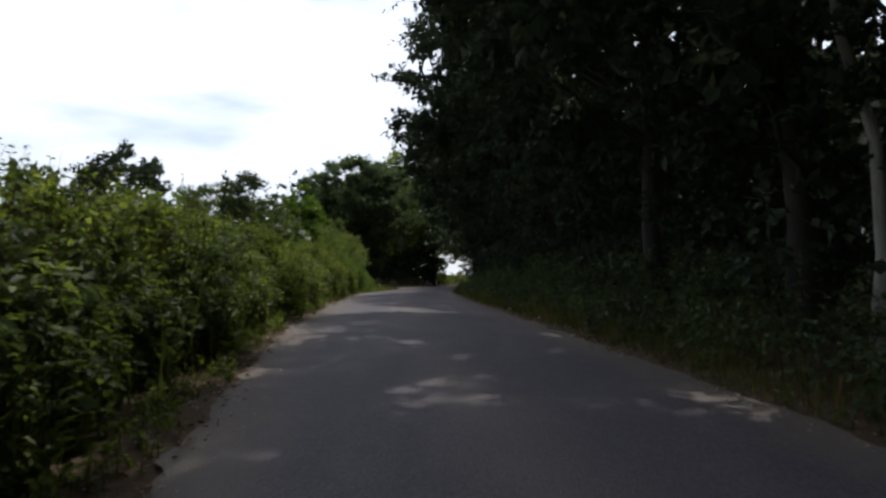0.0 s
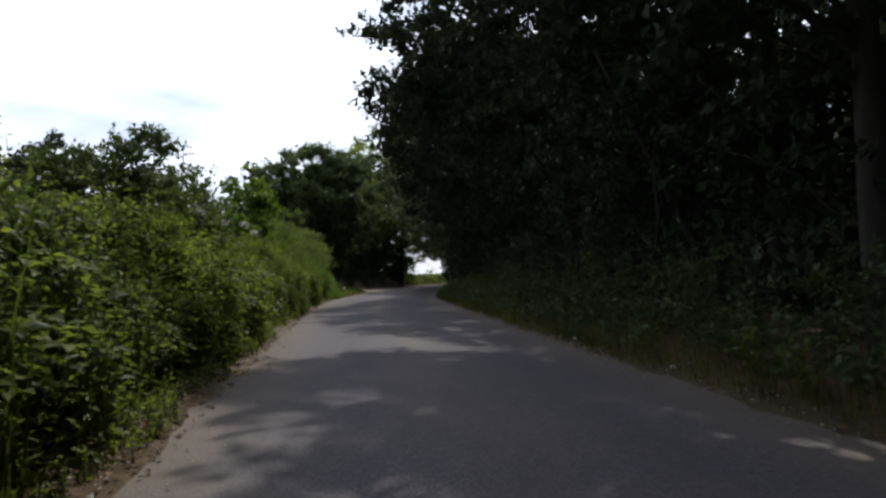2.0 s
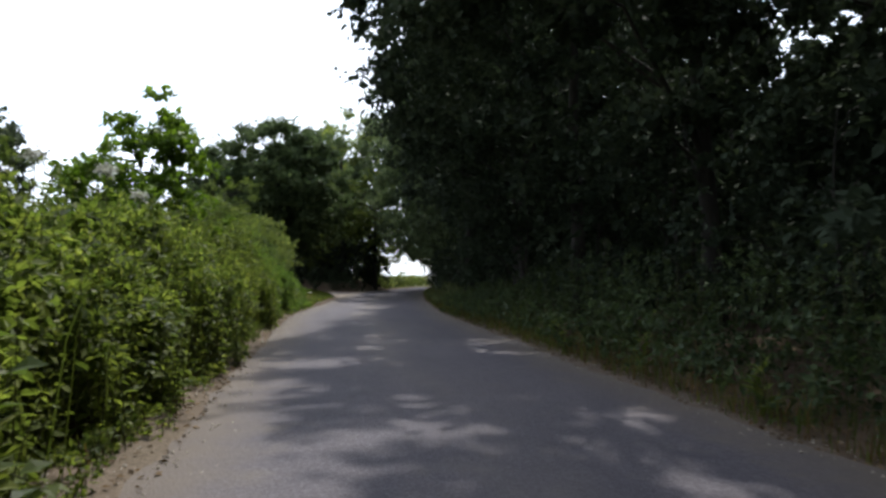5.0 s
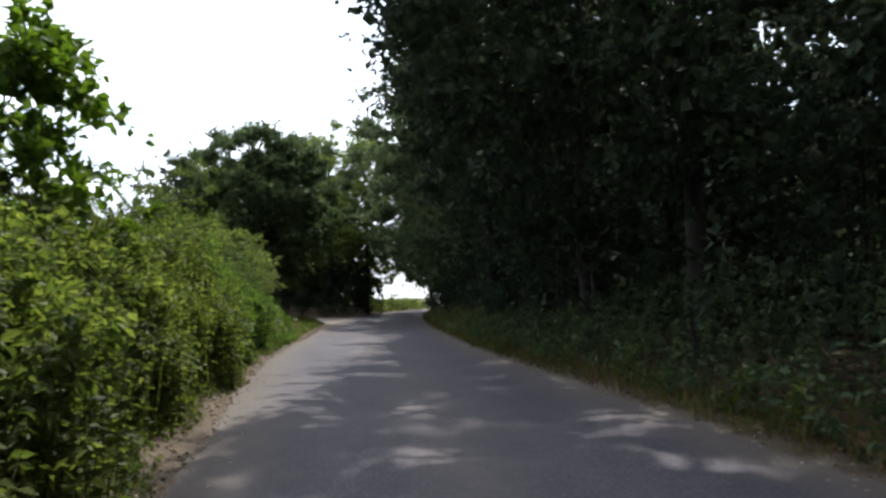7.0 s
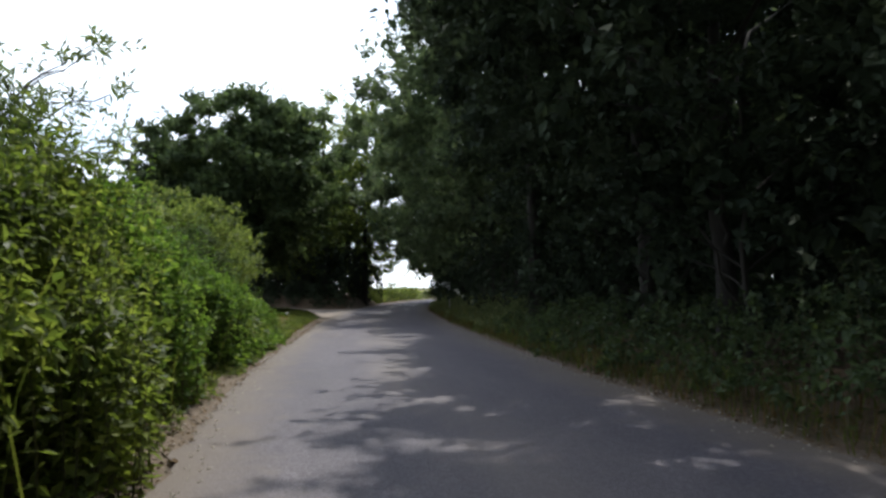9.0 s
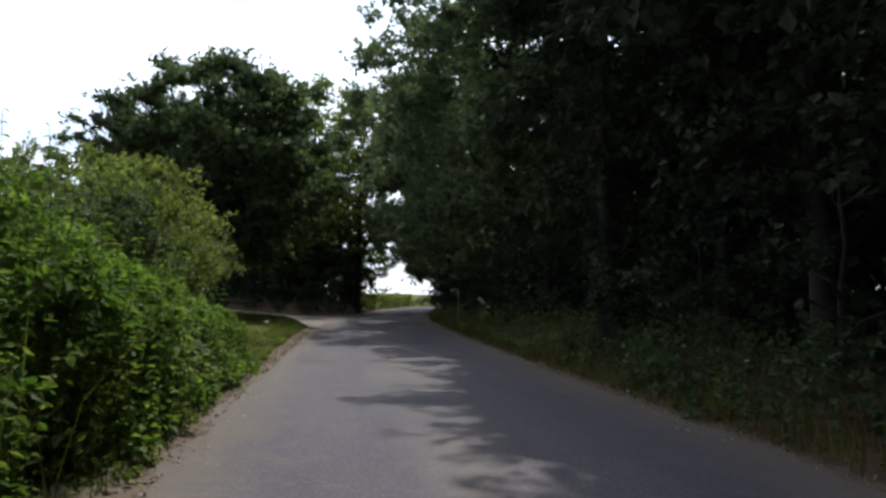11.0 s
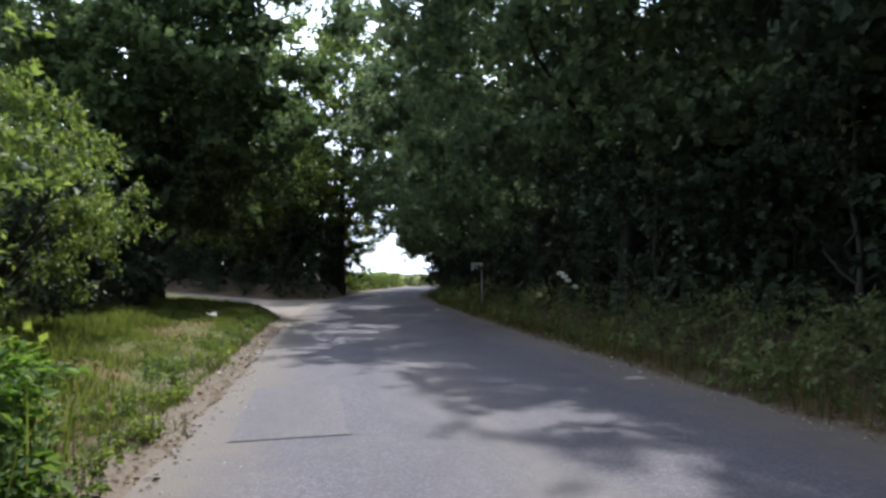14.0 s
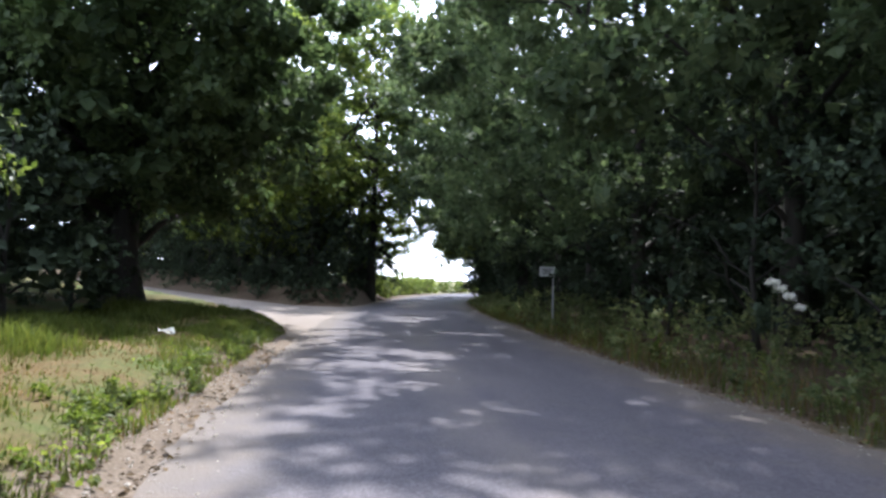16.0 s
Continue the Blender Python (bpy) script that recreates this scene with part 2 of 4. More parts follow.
def ground_material():
    """Bare soil that passes raggedly into worn turf where the mesh's turf share says so."""
    m, n, l, b = material("verge_soil_and_turf", 0.95)
    a = noise_node(n, l, 9.0, 8.0, 0.7)
    r = ramp(n, [(0.25, (0.045, 0.032, 0.022)), (0.5, (0.095, 0.068, 0.046)), (0.75, (0.17, 0.125, 0.085))])
    l.new(a.outputs["Fac"], r.inputs["Fac"])
    g = noise_node(n, l, 0.5, 5.0, 0.6)
    gr = ramp(n, [(0.55, (0, 0, 0)), (0.7, (0.6, 0.6, 0.6))])
    l.new(g.outputs["Fac"], gr.inputs["Fac"])
    soil = mix_color(n, l, gr.outputs["Color"], r.outputs["Color"], (0.06, 0.075, 0.028))
    ta = noise_node(n, l, 14.0, 8.0, 0.7)
    tr = ramp(n, [(0.3, (0.05, 0.066, 0.022)), (0.55, (0.088, 0.108, 0.036)), (0.8, (0.14, 0.15, 0.055))])
    l.new(ta.outputs["Fac"], tr.inputs["Fac"])
    tg = noise_node(n, l, 0.75, 5.0, 0.65)
    tgr = ramp(n, [(0.42, (0, 0, 0)), (0.6, (0.85, 0.85, 0.85))])
    l.new(tg.outputs["Fac"], tgr.inputs["Fac"])
    dead = ramp(n, [(0.3, (0.07, 0.045, 0.022)), (0.5, (0.135, 0.087, 0.044)), (0.7, (0.2, 0.138, 0.075))])
    l.new(noise_node(n, l, 22.0, 6.0, 0.75).outputs["Fac"], dead.inputs["Fac"])
    turf = mix_color(n, l, tgr.outputs["Color"], tr.outputs["Color"], dead.outputs["Color"])
    share = n.new("ShaderNodeAttribute")
    share.attribute_name = "turf"
    rag = n.new("ShaderNodeMath")
    rag.operation = "ADD"
    rn = noise_node(n, l, 3.0, 6.0, 0.65)
    l.new(share.outputs["Fac"], rag.inputs[0])
    l.new(rn.outputs["Fac"], rag.inputs[1])
    rr = ramp(n, [(0.45, (0, 0, 0)), (0.7, (1, 1, 1))])
    half = n.new("ShaderNodeMath")
    half.operation = "MULTIPLY"
    half.inputs[1].default_value = 0.6
    l.new(rag.outputs[0], half.inputs[0])
    l.new(half.outputs[0], rr.inputs["Fac"])
    c = mix_color(n, l, rr.outputs["Color"], soil, turf)
    # pale dust and grit swept off the lane
    swept = n.new("ShaderNodeAttribute")
    swept.attribute_name = "swept"
    lay = n.new("ShaderNodeMath")
    lay.operation = "ADD"
    l.new(swept.outputs["Fac"], lay.inputs[0])
    l.new(rn.outputs["Fac"], lay.inputs[1])
    lr = ramp(n, [(0.85, (0, 0, 0)), (1.3, (0.85, 0.85, 0.85))])
    l.new(lay.outputs[0], lr.inputs["Fac"])
    grit = ramp(n, [(0.3, (0.09, 0.07, 0.052)), (0.5, (0.165, 0.13, 0.1)), (0.72, (0.26, 0.215, 0.17))])
    l.new(noise_node(n, l, 34.0, 6.0, 0.75).outputs["Fac"], grit.inputs["Fac"])
    c = mix_color(n, l, lr.outputs["Color"], c, grit.outputs["Color"])
    l.new(c, b.inputs["Base Color"])
    b.inputs["Specular IOR Level"].default_value = 0.1
    bump(n, l, b, a.outputs["Fac"], 0.8, 0.04)
    return m


SOIL = ground_material()


def plain_material(name, color, rough=0.6, vary=0.2, scale=8.0, metal=0.0):
    m, n, l, b = material(name, rough)
    a = noise_node(n, l, scale, 5.0, 0.6)
    lo = tuple(v * (1 - vary) for v in color)
    hi = tuple(min(1, v * (1 + vary)) for v in color)
    r = ramp(n, [(0.3, lo), (0.7, hi)])
    l.new(a.outputs["Fac"], r.inputs["Fac"])
    l.new(r.outputs["Color"], b.inputs["Base Color"])
    b.inputs["Metallic"].default_value = metal
    return m


PETAL = plain_material("white_petal", (0.68, 0.67, 0.58), 0.6, 0.1)


# ---- mesh helpers ----
def mesh_np(name, V, F, mat, smooth=False):
    """One mesh from arrays of points and of faces with equally many corners."""
    V, F = np.asarray(V, np.float32), np.asarray(F, np.int32)
    me = bpy.data.meshes.new(name)
    me.vertices.add(len(V))
    me.vertices.foreach_set("co", V.ravel())
    me.loops.add(F.size)
    me.loops.foreach_set("vertex_index", F.ravel())
    me.polygons.add(len(F))
    me.polygons.foreach_set("loop_start", np.arange(0, F.size, F.shape[1], dtype=np.int32))
    me.polygons.foreach_set("use_smooth", np.full(len(F), smooth))
    me.update(calc_edges=True)
    me.materials.append(mat)
    return me


def unit(v):
    return v / np.maximum(np.linalg.norm(v, axis=-1, keepdims=True), 1e-9)


def leaf_arrays(P, D, N, L, W, bend=0.12):
    """Folded leaves: bases P, ways D, upper sides N, lengths L, widths W; four triangles each."""
    D = unit(D)
    S = unit(np.cross(D, N))
    N = np.cross(S, D)
    L, W = L[:, None], W[:, None]
    mid = P + D * L * 0.5 + N * L * bend
    tip = P + D * L
    left = P + D * L * 0.42 - S * W * 0.5 + N * L * (bend + 0.10)
    right = P + D * L * 0.42 + S * W * 0.5 + N * L * (bend + 0.10)
    V = np.stack([P, mid, tip, left, right], 1).reshape(-1, 3)
    base = np.arange(len(P), dtype=np.int32)[:, None, None] * 5
    F = (np.array([[0, 4, 1], [1, 4, 2], [0, 1, 3], [1, 2, 3]], np.int32)[None] + base).reshape(-1, 3)
    return V, F


def leaf_flat(P, D, N, L, W):
    """Plainer leaves of two triangles, folded along the middle."""
    D = unit(D)
    S = unit(np.cross(D, N))
    N = np.cross(S, D)
    L, W = L[:, None], W[:, None]
    tip = P + D * L
    left = P + D * L * 0.45 - S * W * 0.5 + N * L * 0.12
    right = P + D * L * 0.45 + S * W * 0.5 + N * L * 0.12
    V = np.stack([P, right, tip, left], 1).reshape(-1, 3)
    base = np.arange(len(P), dtype=np.int32)[:, None, None] * 4
    F = (np.array([[0, 1, 2], [0, 2, 3]], np.int32)[None] + base).reshape(-1, 3)
    return V, F


def tube(points, radii, sides=6):
    """A tapered tube through points; triangles."""
    pts = np.asarray(points, float)
    n = len(pts)
    t = unit(np.gradient(pts, axis=0))
    ref = np.array([1.0, 0.13, 0.07])
    a = unit(np.cross(t, ref))
    b = np.cross(t, a)
    ang = np.linspace(0, 2 * np.pi, sides, endpoint=False)
    ring = np.cos(ang)[None, :, None] * a[:, None] + np.sin(ang)[None, :, None] * b[:, None]
    V = (pts[:, None] + ring * np.asarray(radii, float)[:, None, None]).reshape(-1, 3)
    F = []
    for i in range(n - 1):
        for k in range(sides):
            p, q = i * sides + k, i * sides + (k + 1) % sides
            F += [(p, q, p + sides), (q, q + sides, p + sides)]
    return V, np.array(F, np.int32)


def join(parts):
    Vs, Fs, o = [], [], 0
    for V, F in parts:
        Vs.append(V)
        Fs.append(F + o)
        o += len(V)
    return np.concatenate(Vs), np.concatenate(Fs)


def part(name, me, parent, label=""):
    ob = new(name, me)
    ob.parent = parent
    if label:
        tagged(ob, label)
    return ob


# ---- the plan of the lane ----
LEFT_Y = [-14, 0, 4, 10, 15, 20, 25, 30, 35, 40, 45, 50, 55, 60, 70, 78, 88, 98, 110, 130]
LEFT_X = [1.3, -1.0, -1.6, -2.45, -2.88, -3.28, -3.62, -3.95, -4.2, -4.28, -4.14, -4.05, -3.98, -3.82, -3.1, -2.3, -0.2, 2.3, 6.5, 15]
RIGHT_Y = [-14, 0, 4, 10, 15, 20, 25, 30, 35, 40, 45, 50, 55, 60, 65, 72, 83, 95, 110, 130]
RIGHT_X = [5.0, 3.25, 2.75, 1.98, 1.44, 1.02, 0.8, 0.62, 0.52, 0.68, 1.0, 1.18, 1.48, 1.88, 2.25, 2.75, 4.2, 6.6, 11.5, 20]
RISE_Y = [-14, 0, 5, 9, 13, 19, 30, 35, 40, 46, 60, 90, 130]
RISE_Z = [-0.1, 0, 0.16, 0.3, 0.35, 0.4, 0.4, 0.36, 0.27, 0.19, 0.08, 0.0, 0.0]


def smooth_line(ky, kv):
    """A line through the keys, rounded off by a running mean."""
    fine = np.arange(ky[0] - 4, ky[-1] + 4.01, 0.25)
    v = np.interp(fine, ky, kv)
    k = np.ones(17) / 17
    pad = np.concatenate([np.full(8, v[0]), v, np.full(8, v[-1])])
    v = np.convolve(pad, k, "valid")
    return lambda y: np.interp(y, fine, v)


left_edge, right_edge, rise = smooth_line(LEFT_Y, LEFT_X), smooth_line(RIGHT_Y, RIGHT_X), smooth_line(RISE_Y, RISE_Z)
SIDE_NEAR = np.array([(-3.75, 59.0), (-4.3, 63.0), (-5.4, 66.0), (-7.2, 70.0), (-9.9, 75.0), (-15.0, 83.0), (-26.0, 97.0)])
SIDE_FAR = np.array([(-1.3, 83.0), (-1.9, 78.5), (-3.0, 77.2), (-5.0, 78.0), (-7.9, 80.5), (-13.0, 87.0), (-24.0, 101.0)])


def side_far_y(x):
    return np.interp(-np.asarray(x, float), [1.3, 1.9, 3.0, 5.0, 7.9, 13.0, 24.0, 60.0], [83.0, 78.5, 77.2, 78.0, 80.5, 87.0, 101.0, 146.0])


def side_near_y(x):
    return np.interp(-np.asarray(x, float), [3.7, 4.3, 5.4, 7.2, 9.9, 15.0, 26.0, 60.0], [59.0, 63.0, 66.0, 70.0, 75.0, 83.0, 97.0, 140.0])


def step01(v, a, b):
    s = np.clip((v - a) / (b - a), 0, 1)
    return s * s * (3 - 2 * s)


def road_z(x, y):
    """The height of the ground without its verges."""
    x, y = np.asarray(x, float), np.asarray(y, float)
    side = step01(y, 58, 68) * 0.05 * np.clip(-5.0 - x, 0, 16)
    return rise(y) + side


def ground_z(x, y):
    x, y = np.asarray(x, float), np.asarray(y, float)
    l, r = left_edge(y), right_edge(y)
    out = np.maximum(l - x, x - r)                       # metres beyond the lane's margin
    in_side = (x < l) & (y > side_near_y(x)) & (y < side_far_y(x))
    d_side = np.where(x < l, np.maximum(side_near_y(x) - y, y - side_far_y(x)) * 0.7, 9.0)
    out = np.where(in_side, np.maximum(-0.5, d_side), np.minimum(out, np.maximum(d_side, 0.0) + np.where(out < 0, out, 0)))
    z = road_z(x, y) - 0.08 + 0.12 * step01(out, -0.15, 0.35)
    z += 0.25 * step01(x - r, 1.2, 4.0)                    # the wood's floor lies a little higher
    z += 0.15 * step01(l - x, 0.5, 2.5) * (1 - step01(y, 40, 46))
    z += 0.27 * step01(l - x, 0.35, 1.5) * step01(y, 44, 47) * step01(side_near_y(x) - y, 0.1, 1.1)   # the corner verge is raised
    beyond = (y - side_far_y(x)) * 0.8
    z += np.where(x < l, 1.0 * step01(beyond, 0.2, 2.2) * step01(-x, -0.5, 3.0), 0)  # the bank across the side road
    return z


def ribbon(name, lefts, rights, across, mat, lift, camber=0.03):
    """A strip of road between two lines of points."""
    V, UV = [], []
    for (ax, ay), (bx, by) in zip(lefts, rights):
        for k in range(across + 1):
            u = k / across
            x, y = ax + (bx - ax) * u, ay + (by - ay) * u
            V.append((x, y, float(road_z(x, y)) + lift + camber * (1 - (2 * u - 1) ** 2)))
            UV.append((u, 0))
    n = across + 1
    F = [(i * n + k, i * n + k + 1, (i + 1) * n + k + 1, (i + 1) * n + k) for i in range(len(lefts) - 1) for k in range(across)]
    me = mesh_np(name, V, F, mat, True)
    uv = me.uv_layers.new(name="UVMap")
    uv.data.foreach_set("uv", np.array([UV[v] for f in F for v in f], np.float32).ravel())
    return new(name, me)


rng = np.random.default_rng(5)
ys = np.arange(-14, 128, 0.16)
wob = np.interp(ys, np.arange(-14, 130, 0.7), rng.normal(0, 0.05, len(np.arange(-14, 130, 0.7)))) + rng.normal(0, 0.025, len(ys))
wob2 = np.interp(ys, np.arange(-14, 130, 0.7), rng.normal(0, 0.06, len(np.arange(-14, 130, 0.7)))) + rng.normal(0, 0.03, len(ys))
lane = ribbon("road", list(zip(left_edge(ys) + wob, ys)), list(zip(right_edge(ys) + wob2, ys)), 12, ASPHALT, 0.0)
tagged(lane, "worn grey asphalt lane with dusty gravelly margins", "road", kind="structure")


def resample(pts, n):
    d = np.concatenate([[0], np.cumsum(np.linalg.norm(np.diff(pts, axis=0), axis=1))])
    s = np.linspace(0, d[-1], n)
    return np.stack([np.interp(s, d, pts[:, 0]), np.interp(s, d, pts[:, 1])], 1)


side = ribbon("side_road", resample(SIDE_NEAR, 60), resample(SIDE_FAR, 60), 10, DUSTY, -0.012, 0.0)
tagged(side, "pale dusty side road turning off under trees", "road", kind="structure")

gx = np.concatenate([[-4000, -1500, -600, -250, -120, -70], np.arange(-40, -16, 2.0), np.arange(-16, 14, 0.5), np.arange(14, 40.1, 2.0), [70, 120, 250, 600, 1500, 4000]])
gy = np.concatenate([[-4000, -1500, -500, -150, -60, -30], np.arange(-14, 125, 0.5), [140, 170, 250, 500, 1500, 4000]])
GX, GY = np.meshgrid(gx, gy)
GZ = ground_z(GX, np.clip(GY, -14, 125))
lump = np.array([noise.noise((float(a) * 0.9, float(b) * 0.9, 0.0)) for a, b in zip(GX.ravel(), GY.ravel())]).reshape(GX.shape)
GZ = np.where((np.abs(GX) > 60) | (GY > 135) | (GY < -20), 0.0, GZ + 0.03 * lump * ((GX < left_edge(GY) - 0.4) | (GX > right_edge(GY) + 0.4)))
nx = len(gx)
gi = np.arange(len(gy) - 1)[:, None] * nx + np.arange(nx - 1)[None]
GF = np.stack([gi, gi + 1, gi + nx + 1, gi + nx], -1).reshape(-1, 4)
ground = new("ground", mesh_np("ground", np.stack([GX, GY, GZ], -1).reshape(-1, 3), GF, SOIL, True))
out_left = left_edge(GY) - GX
turf = step01(out_left, 0.4, 1.0) * step01(GY, 43, 47) * step01(side_near_y(GX) - GY, 0.2, 0.9)
turf *= 1 - 0.35 * np.exp(-((GX + 5.45) / 0.55) ** 2 - ((GY - 53.5) / 1.8) ** 2)
turf = np.maximum(turf, step01(out_left, 2.2, 3.4) * (1 - step01(GY, 46, 48)) * step01(side_near_y(GX) - GY, 0.2, 0.9))
turf = np.maximum(turf, np.maximum(np.maximum(step01(-GX, 34, 42), step01(GX - right_edge(GY), 23, 26)), step01(GY, 108, 114)))
share = ground.data.attributes.new("turf", "FLOAT", "POINT")
share.data.foreach_set("value", turf.ravel().astype(np.float32))
swept = ground.data.attributes.new("swept", "FLOAT", "POINT")
swept.data.foreach_set("value", ((1 - step01(np.maximum(out_left, GX - right_edge(GY) + 0.35), 0.15, 0.85)) * (0.35 + 0.65 * step01(GY, 10, 18))).ravel().astype(np.float32))
tagged(ground, "brown soil and rough grass beside the lane", "ground", kind="structure")


# ---- trees and shrubs ----
def clump_leaves(r, centres, radii, per, size, flat=0.75, droop=0.25, slim=(0.55, 0.85), lift=0.5):
    """Clumps of twigs of uneven length that spread from a middle, mostly upwards, with leaves to both sides of each."""
    count, twigs = len(centres), max(3, per // 12)
    n = count * per
    own = np.repeat(np.arange(count), per)
    ways = unit(r.normal(size=(count, twigs, 3)) + np.array([0, 0, lift]))
    reach = np.asarray(radii)[:, None] * r.uniform(0.6, 1.3, (count, twigs))
    pick = r.integers(0, twigs, n)
    d, ln = ways[own, pick], reach[own, pick]
    f = r.uniform(0.1, 1.0, n) ** 0.6
    P = centres[own] + d * (ln * f)[:, None] * np.array([1, 1, flat]) + r.normal(size=(n, 3)) * 0.3 * size
    P[:, 2] -= 0.14 * ln * f ** 2
    D = unit(d * 0.7 + r.normal(size=(n, 3)) * 0.6 + np.array([0, 0, -droop]))
    N = unit(d * 0.5 + np.array([0, 0, 0.85]) + r.normal(size=(n, 3)) * 0.3)
    L = size * r.uniform(0.65, 1.3, n)
    return P, D, N, L, L * r.uniform(*slim, n)


def solid_clumps(r, centres, radii, per, size, inner=18, flat=0.7, droop=0.25, slim=(0.55, 0.85), broad=0.43, lift=0.9):
    """Clumps of small leaves over a few broad ones that close the clump's middle."""
    outer = leaf_flat(*clump_leaves(r, centres, radii, per, size, flat, droop, slim, lift))
    n = len(centres) * inner
    c, rad = np.repeat(centres, inner, 0), np.repeat(radii, inner)
    d = unit(r.normal(size=(n, 3)))
    D = unit(r.normal(size=(n, 3)))
    L = rad * broad * r.uniform(0.8, 1.2, n)
    P = c + d * (rad * r.uniform(0.05, 0.5, n))[:, None] * np.array([1, 1, flat * 0.8]) - D * L[:, None] * 0.5
    return join([outer, leaf_flat(P, D, d, L, L * 0.8)])


def crown_centres(r, n, height, base, radius, fill=0.45, skew=0.0, face=0.0, full=2.0):
    """Places of the clumps in an uneven, lobed crown."""
    d = unit(r.normal(size=(n, 3)))
    d[:, 0] = np.where((d[:, 0] > 0.1) & (r.uniform(0, 1, n) < face), -d[:, 0], d[:, 0])   # fuller towards the light
    d = d / ((np.abs(d) ** full).sum(1) ** (1 / full))[:, None]                          # above 2: broad shoulders
    lobes = unit(r.normal(size=(9, 3)))
    amp = r.uniform(-0.25, 0.25, 9)
    f = 1 + (np.exp(-((1 - d @ lobes.T) * 5)) * amp).sum(1)
    s = fill + (1 - fill) * r.uniform(0, 1, n) ** 0.5
    mid, half = (height + base) / 2, (height - base) / 2
    P = d * (f * s)[:, None] * np.array([radius, radius, half])
    P[:, 2] += mid
    low = np.clip((P[:, 2] - base) / (height - base), 0, 1)
    P[:, :2] *= (1 + skew * (0.5 - low))[:, None]
    P[:, 2] = np.maximum(P[:, 2], base * 0.8 + 0.05)
    return P


def trunk_arrays(r, height, radius, centres, limbs, lean=0.05, top=0.85):
    n = 9
    s = np.linspace(0, 1, n)
    sway = np.cumsum(r.normal(0, lean, (n, 2)), 0) * height / n
    pts = np.column_stack([sway[:, 0], sway[:, 1], s * height * top])
    pts[0, :2] = 0
    rad = radius * (1 - 0.82 * s) * (1 + 0.5 * np.exp(-s * 14))
    out = [tube(pts, rad, 9)]
    for c in centres[r.choice(len(centres), min(limbs, len(centres)), False)]:
        z0 = np.clip(c[2] - np.hypot(c[0], c[1]) * r.uniform(0.45, 0.9), height * 0.12, height * top * 0.95)
        p0 = np.array([np.interp(z0, pts[:, 2], pts[:, 0]), np.interp(z0, pts[:, 2], pts[:, 1]), z0])
        r0 = np.interp(z0, pts[:, 2], rad) * r.uniform(0.3, 0.55)
        k = np.linspace(0, 1, 6)[:, None]
        line = p0 + (c - p0) * k + np.array([0, 0, 0.12 * np.linalg.norm(c - p0)]) * (k * (1 - k)) * 2
        line[1:-1] += r.normal(0, 0.05 * np.linalg.norm(c - p0), (4, 3)) * 0.5
        out.append(tube(line, r0 * (1 - 0.85 * k[:, 0]) + 0.006, 5))
    return join(out)


def tree(name, seed, height, base, radius, clumps, per, size, leaf, trunk_r, limbs=24, fill=0.45, skew=0.0, clump_r=(0.45, 0.95), droop=0.25, label="", category="tree", group="", bark=None, lean=0.05, ivy=0, slim=(0.55, 0.85), face=0.0, inner=50, broad=0.24, full=2.0, lift=0.9):
    r = np.random.default_rng(seed)
    c = crown_centres(r, clumps, height, base, radius, fill, skew, face, full)
    V, F = solid_clumps(r, c, r.uniform(*clump_r, clumps), per, size, inner, droop=droop, slim=slim, broad=broad, lift=lift)
    top = new(name)
    tagged(top, label, category, group)
    TV, TF = trunk_arrays(r, height, trunk_r, c, limbs, lean)
    part("trunk", mesh_np("trunk", TV, TF, bark or BARK, True), top)
    part("crown", mesh_np("crown", V, F, leaf), top)
    if ivy:
        rings = TV[:81].reshape(9, 9, 3).mean(1)
        iz = r.uniform(0.1, height * 0.45, ivy)
        ic = np.column_stack([np.interp(iz, rings[:, 2], rings[:, k]) + r.normal(0, trunk_r * 0.75, ivy) for k in (0, 1)] + [iz])
        V, F = leaf_flat(*clump_leaves(r, ic, r.uniform(0.25, 0.5, ivy), 110, 0.10))
        part("ivy", mesh_np("ivy", V, F, LEAF_DEEP), top, "dark ivy wrapped round the trunk")
    return top


def place(ob, x, y, turn=0.0, scale=1.0, sink=0.05):
    ob.matrix_basis = pose(x, y, float(ground_z(x, y)) - sink, 0, 0, turn) @ Matrix.Scale(scale, 4)
    return ob


def again(ob, x, y, turn, scale, label="", sink=0.05):
    c = copy_thing(ob, pose(x, y, float(ground_z(x, y)) - sink, 0, 0, turn))
    c.scale = (scale, scale, scale)
    if label:
        tagged(c, label)
    return c


# the wood along the lane: tall trees in front, three kinds, and thicker rows behind
WOOD_LABEL = "tall leafy woodland tree overhanging the lane"
BIG = (0.6, 1.15)
BULGE = (0.75, 1.4)
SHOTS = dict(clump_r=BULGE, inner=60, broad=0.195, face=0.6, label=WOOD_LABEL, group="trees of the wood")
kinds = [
    tree("woodland_tree", 11, 14.0, 1.7, 5.2, 125, 120, 0.175, LEAF_WOOD_SHADED, 0.17, 10, 0.6, **SHOTS),
    tree("woodland_tree", 12, 15.0, 1.9, 5.3, 130, 120, 0.175, LEAF_WOOD_SHADED, 0.18, 10, 0.6, **SHOTS),
    tree("woodland_tree", 13, 12.5, 1.5, 5.0, 115, 120, 0.175, LEAF_WOOD_SHADED, 0.15, 10, 0.6, **SHOTS),
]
# same wood further on: brighter, hazier light is put into its paler leaves
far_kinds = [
    tree("woodland_tree", 14, 14.0, 1.9, 5.3, 165, 105, 0.18, LEAF_WOOD_LIT, 0.17, 10, 0.5, full=2.4, **SHOTS),
    tree("woodland_tree", 15, 15.0, 1.8, 5.4, 165, 105, 0.18, LEAF_WOOD_LIT, 0.18, 10, 0.5, full=2.4, **SHOTS),
]
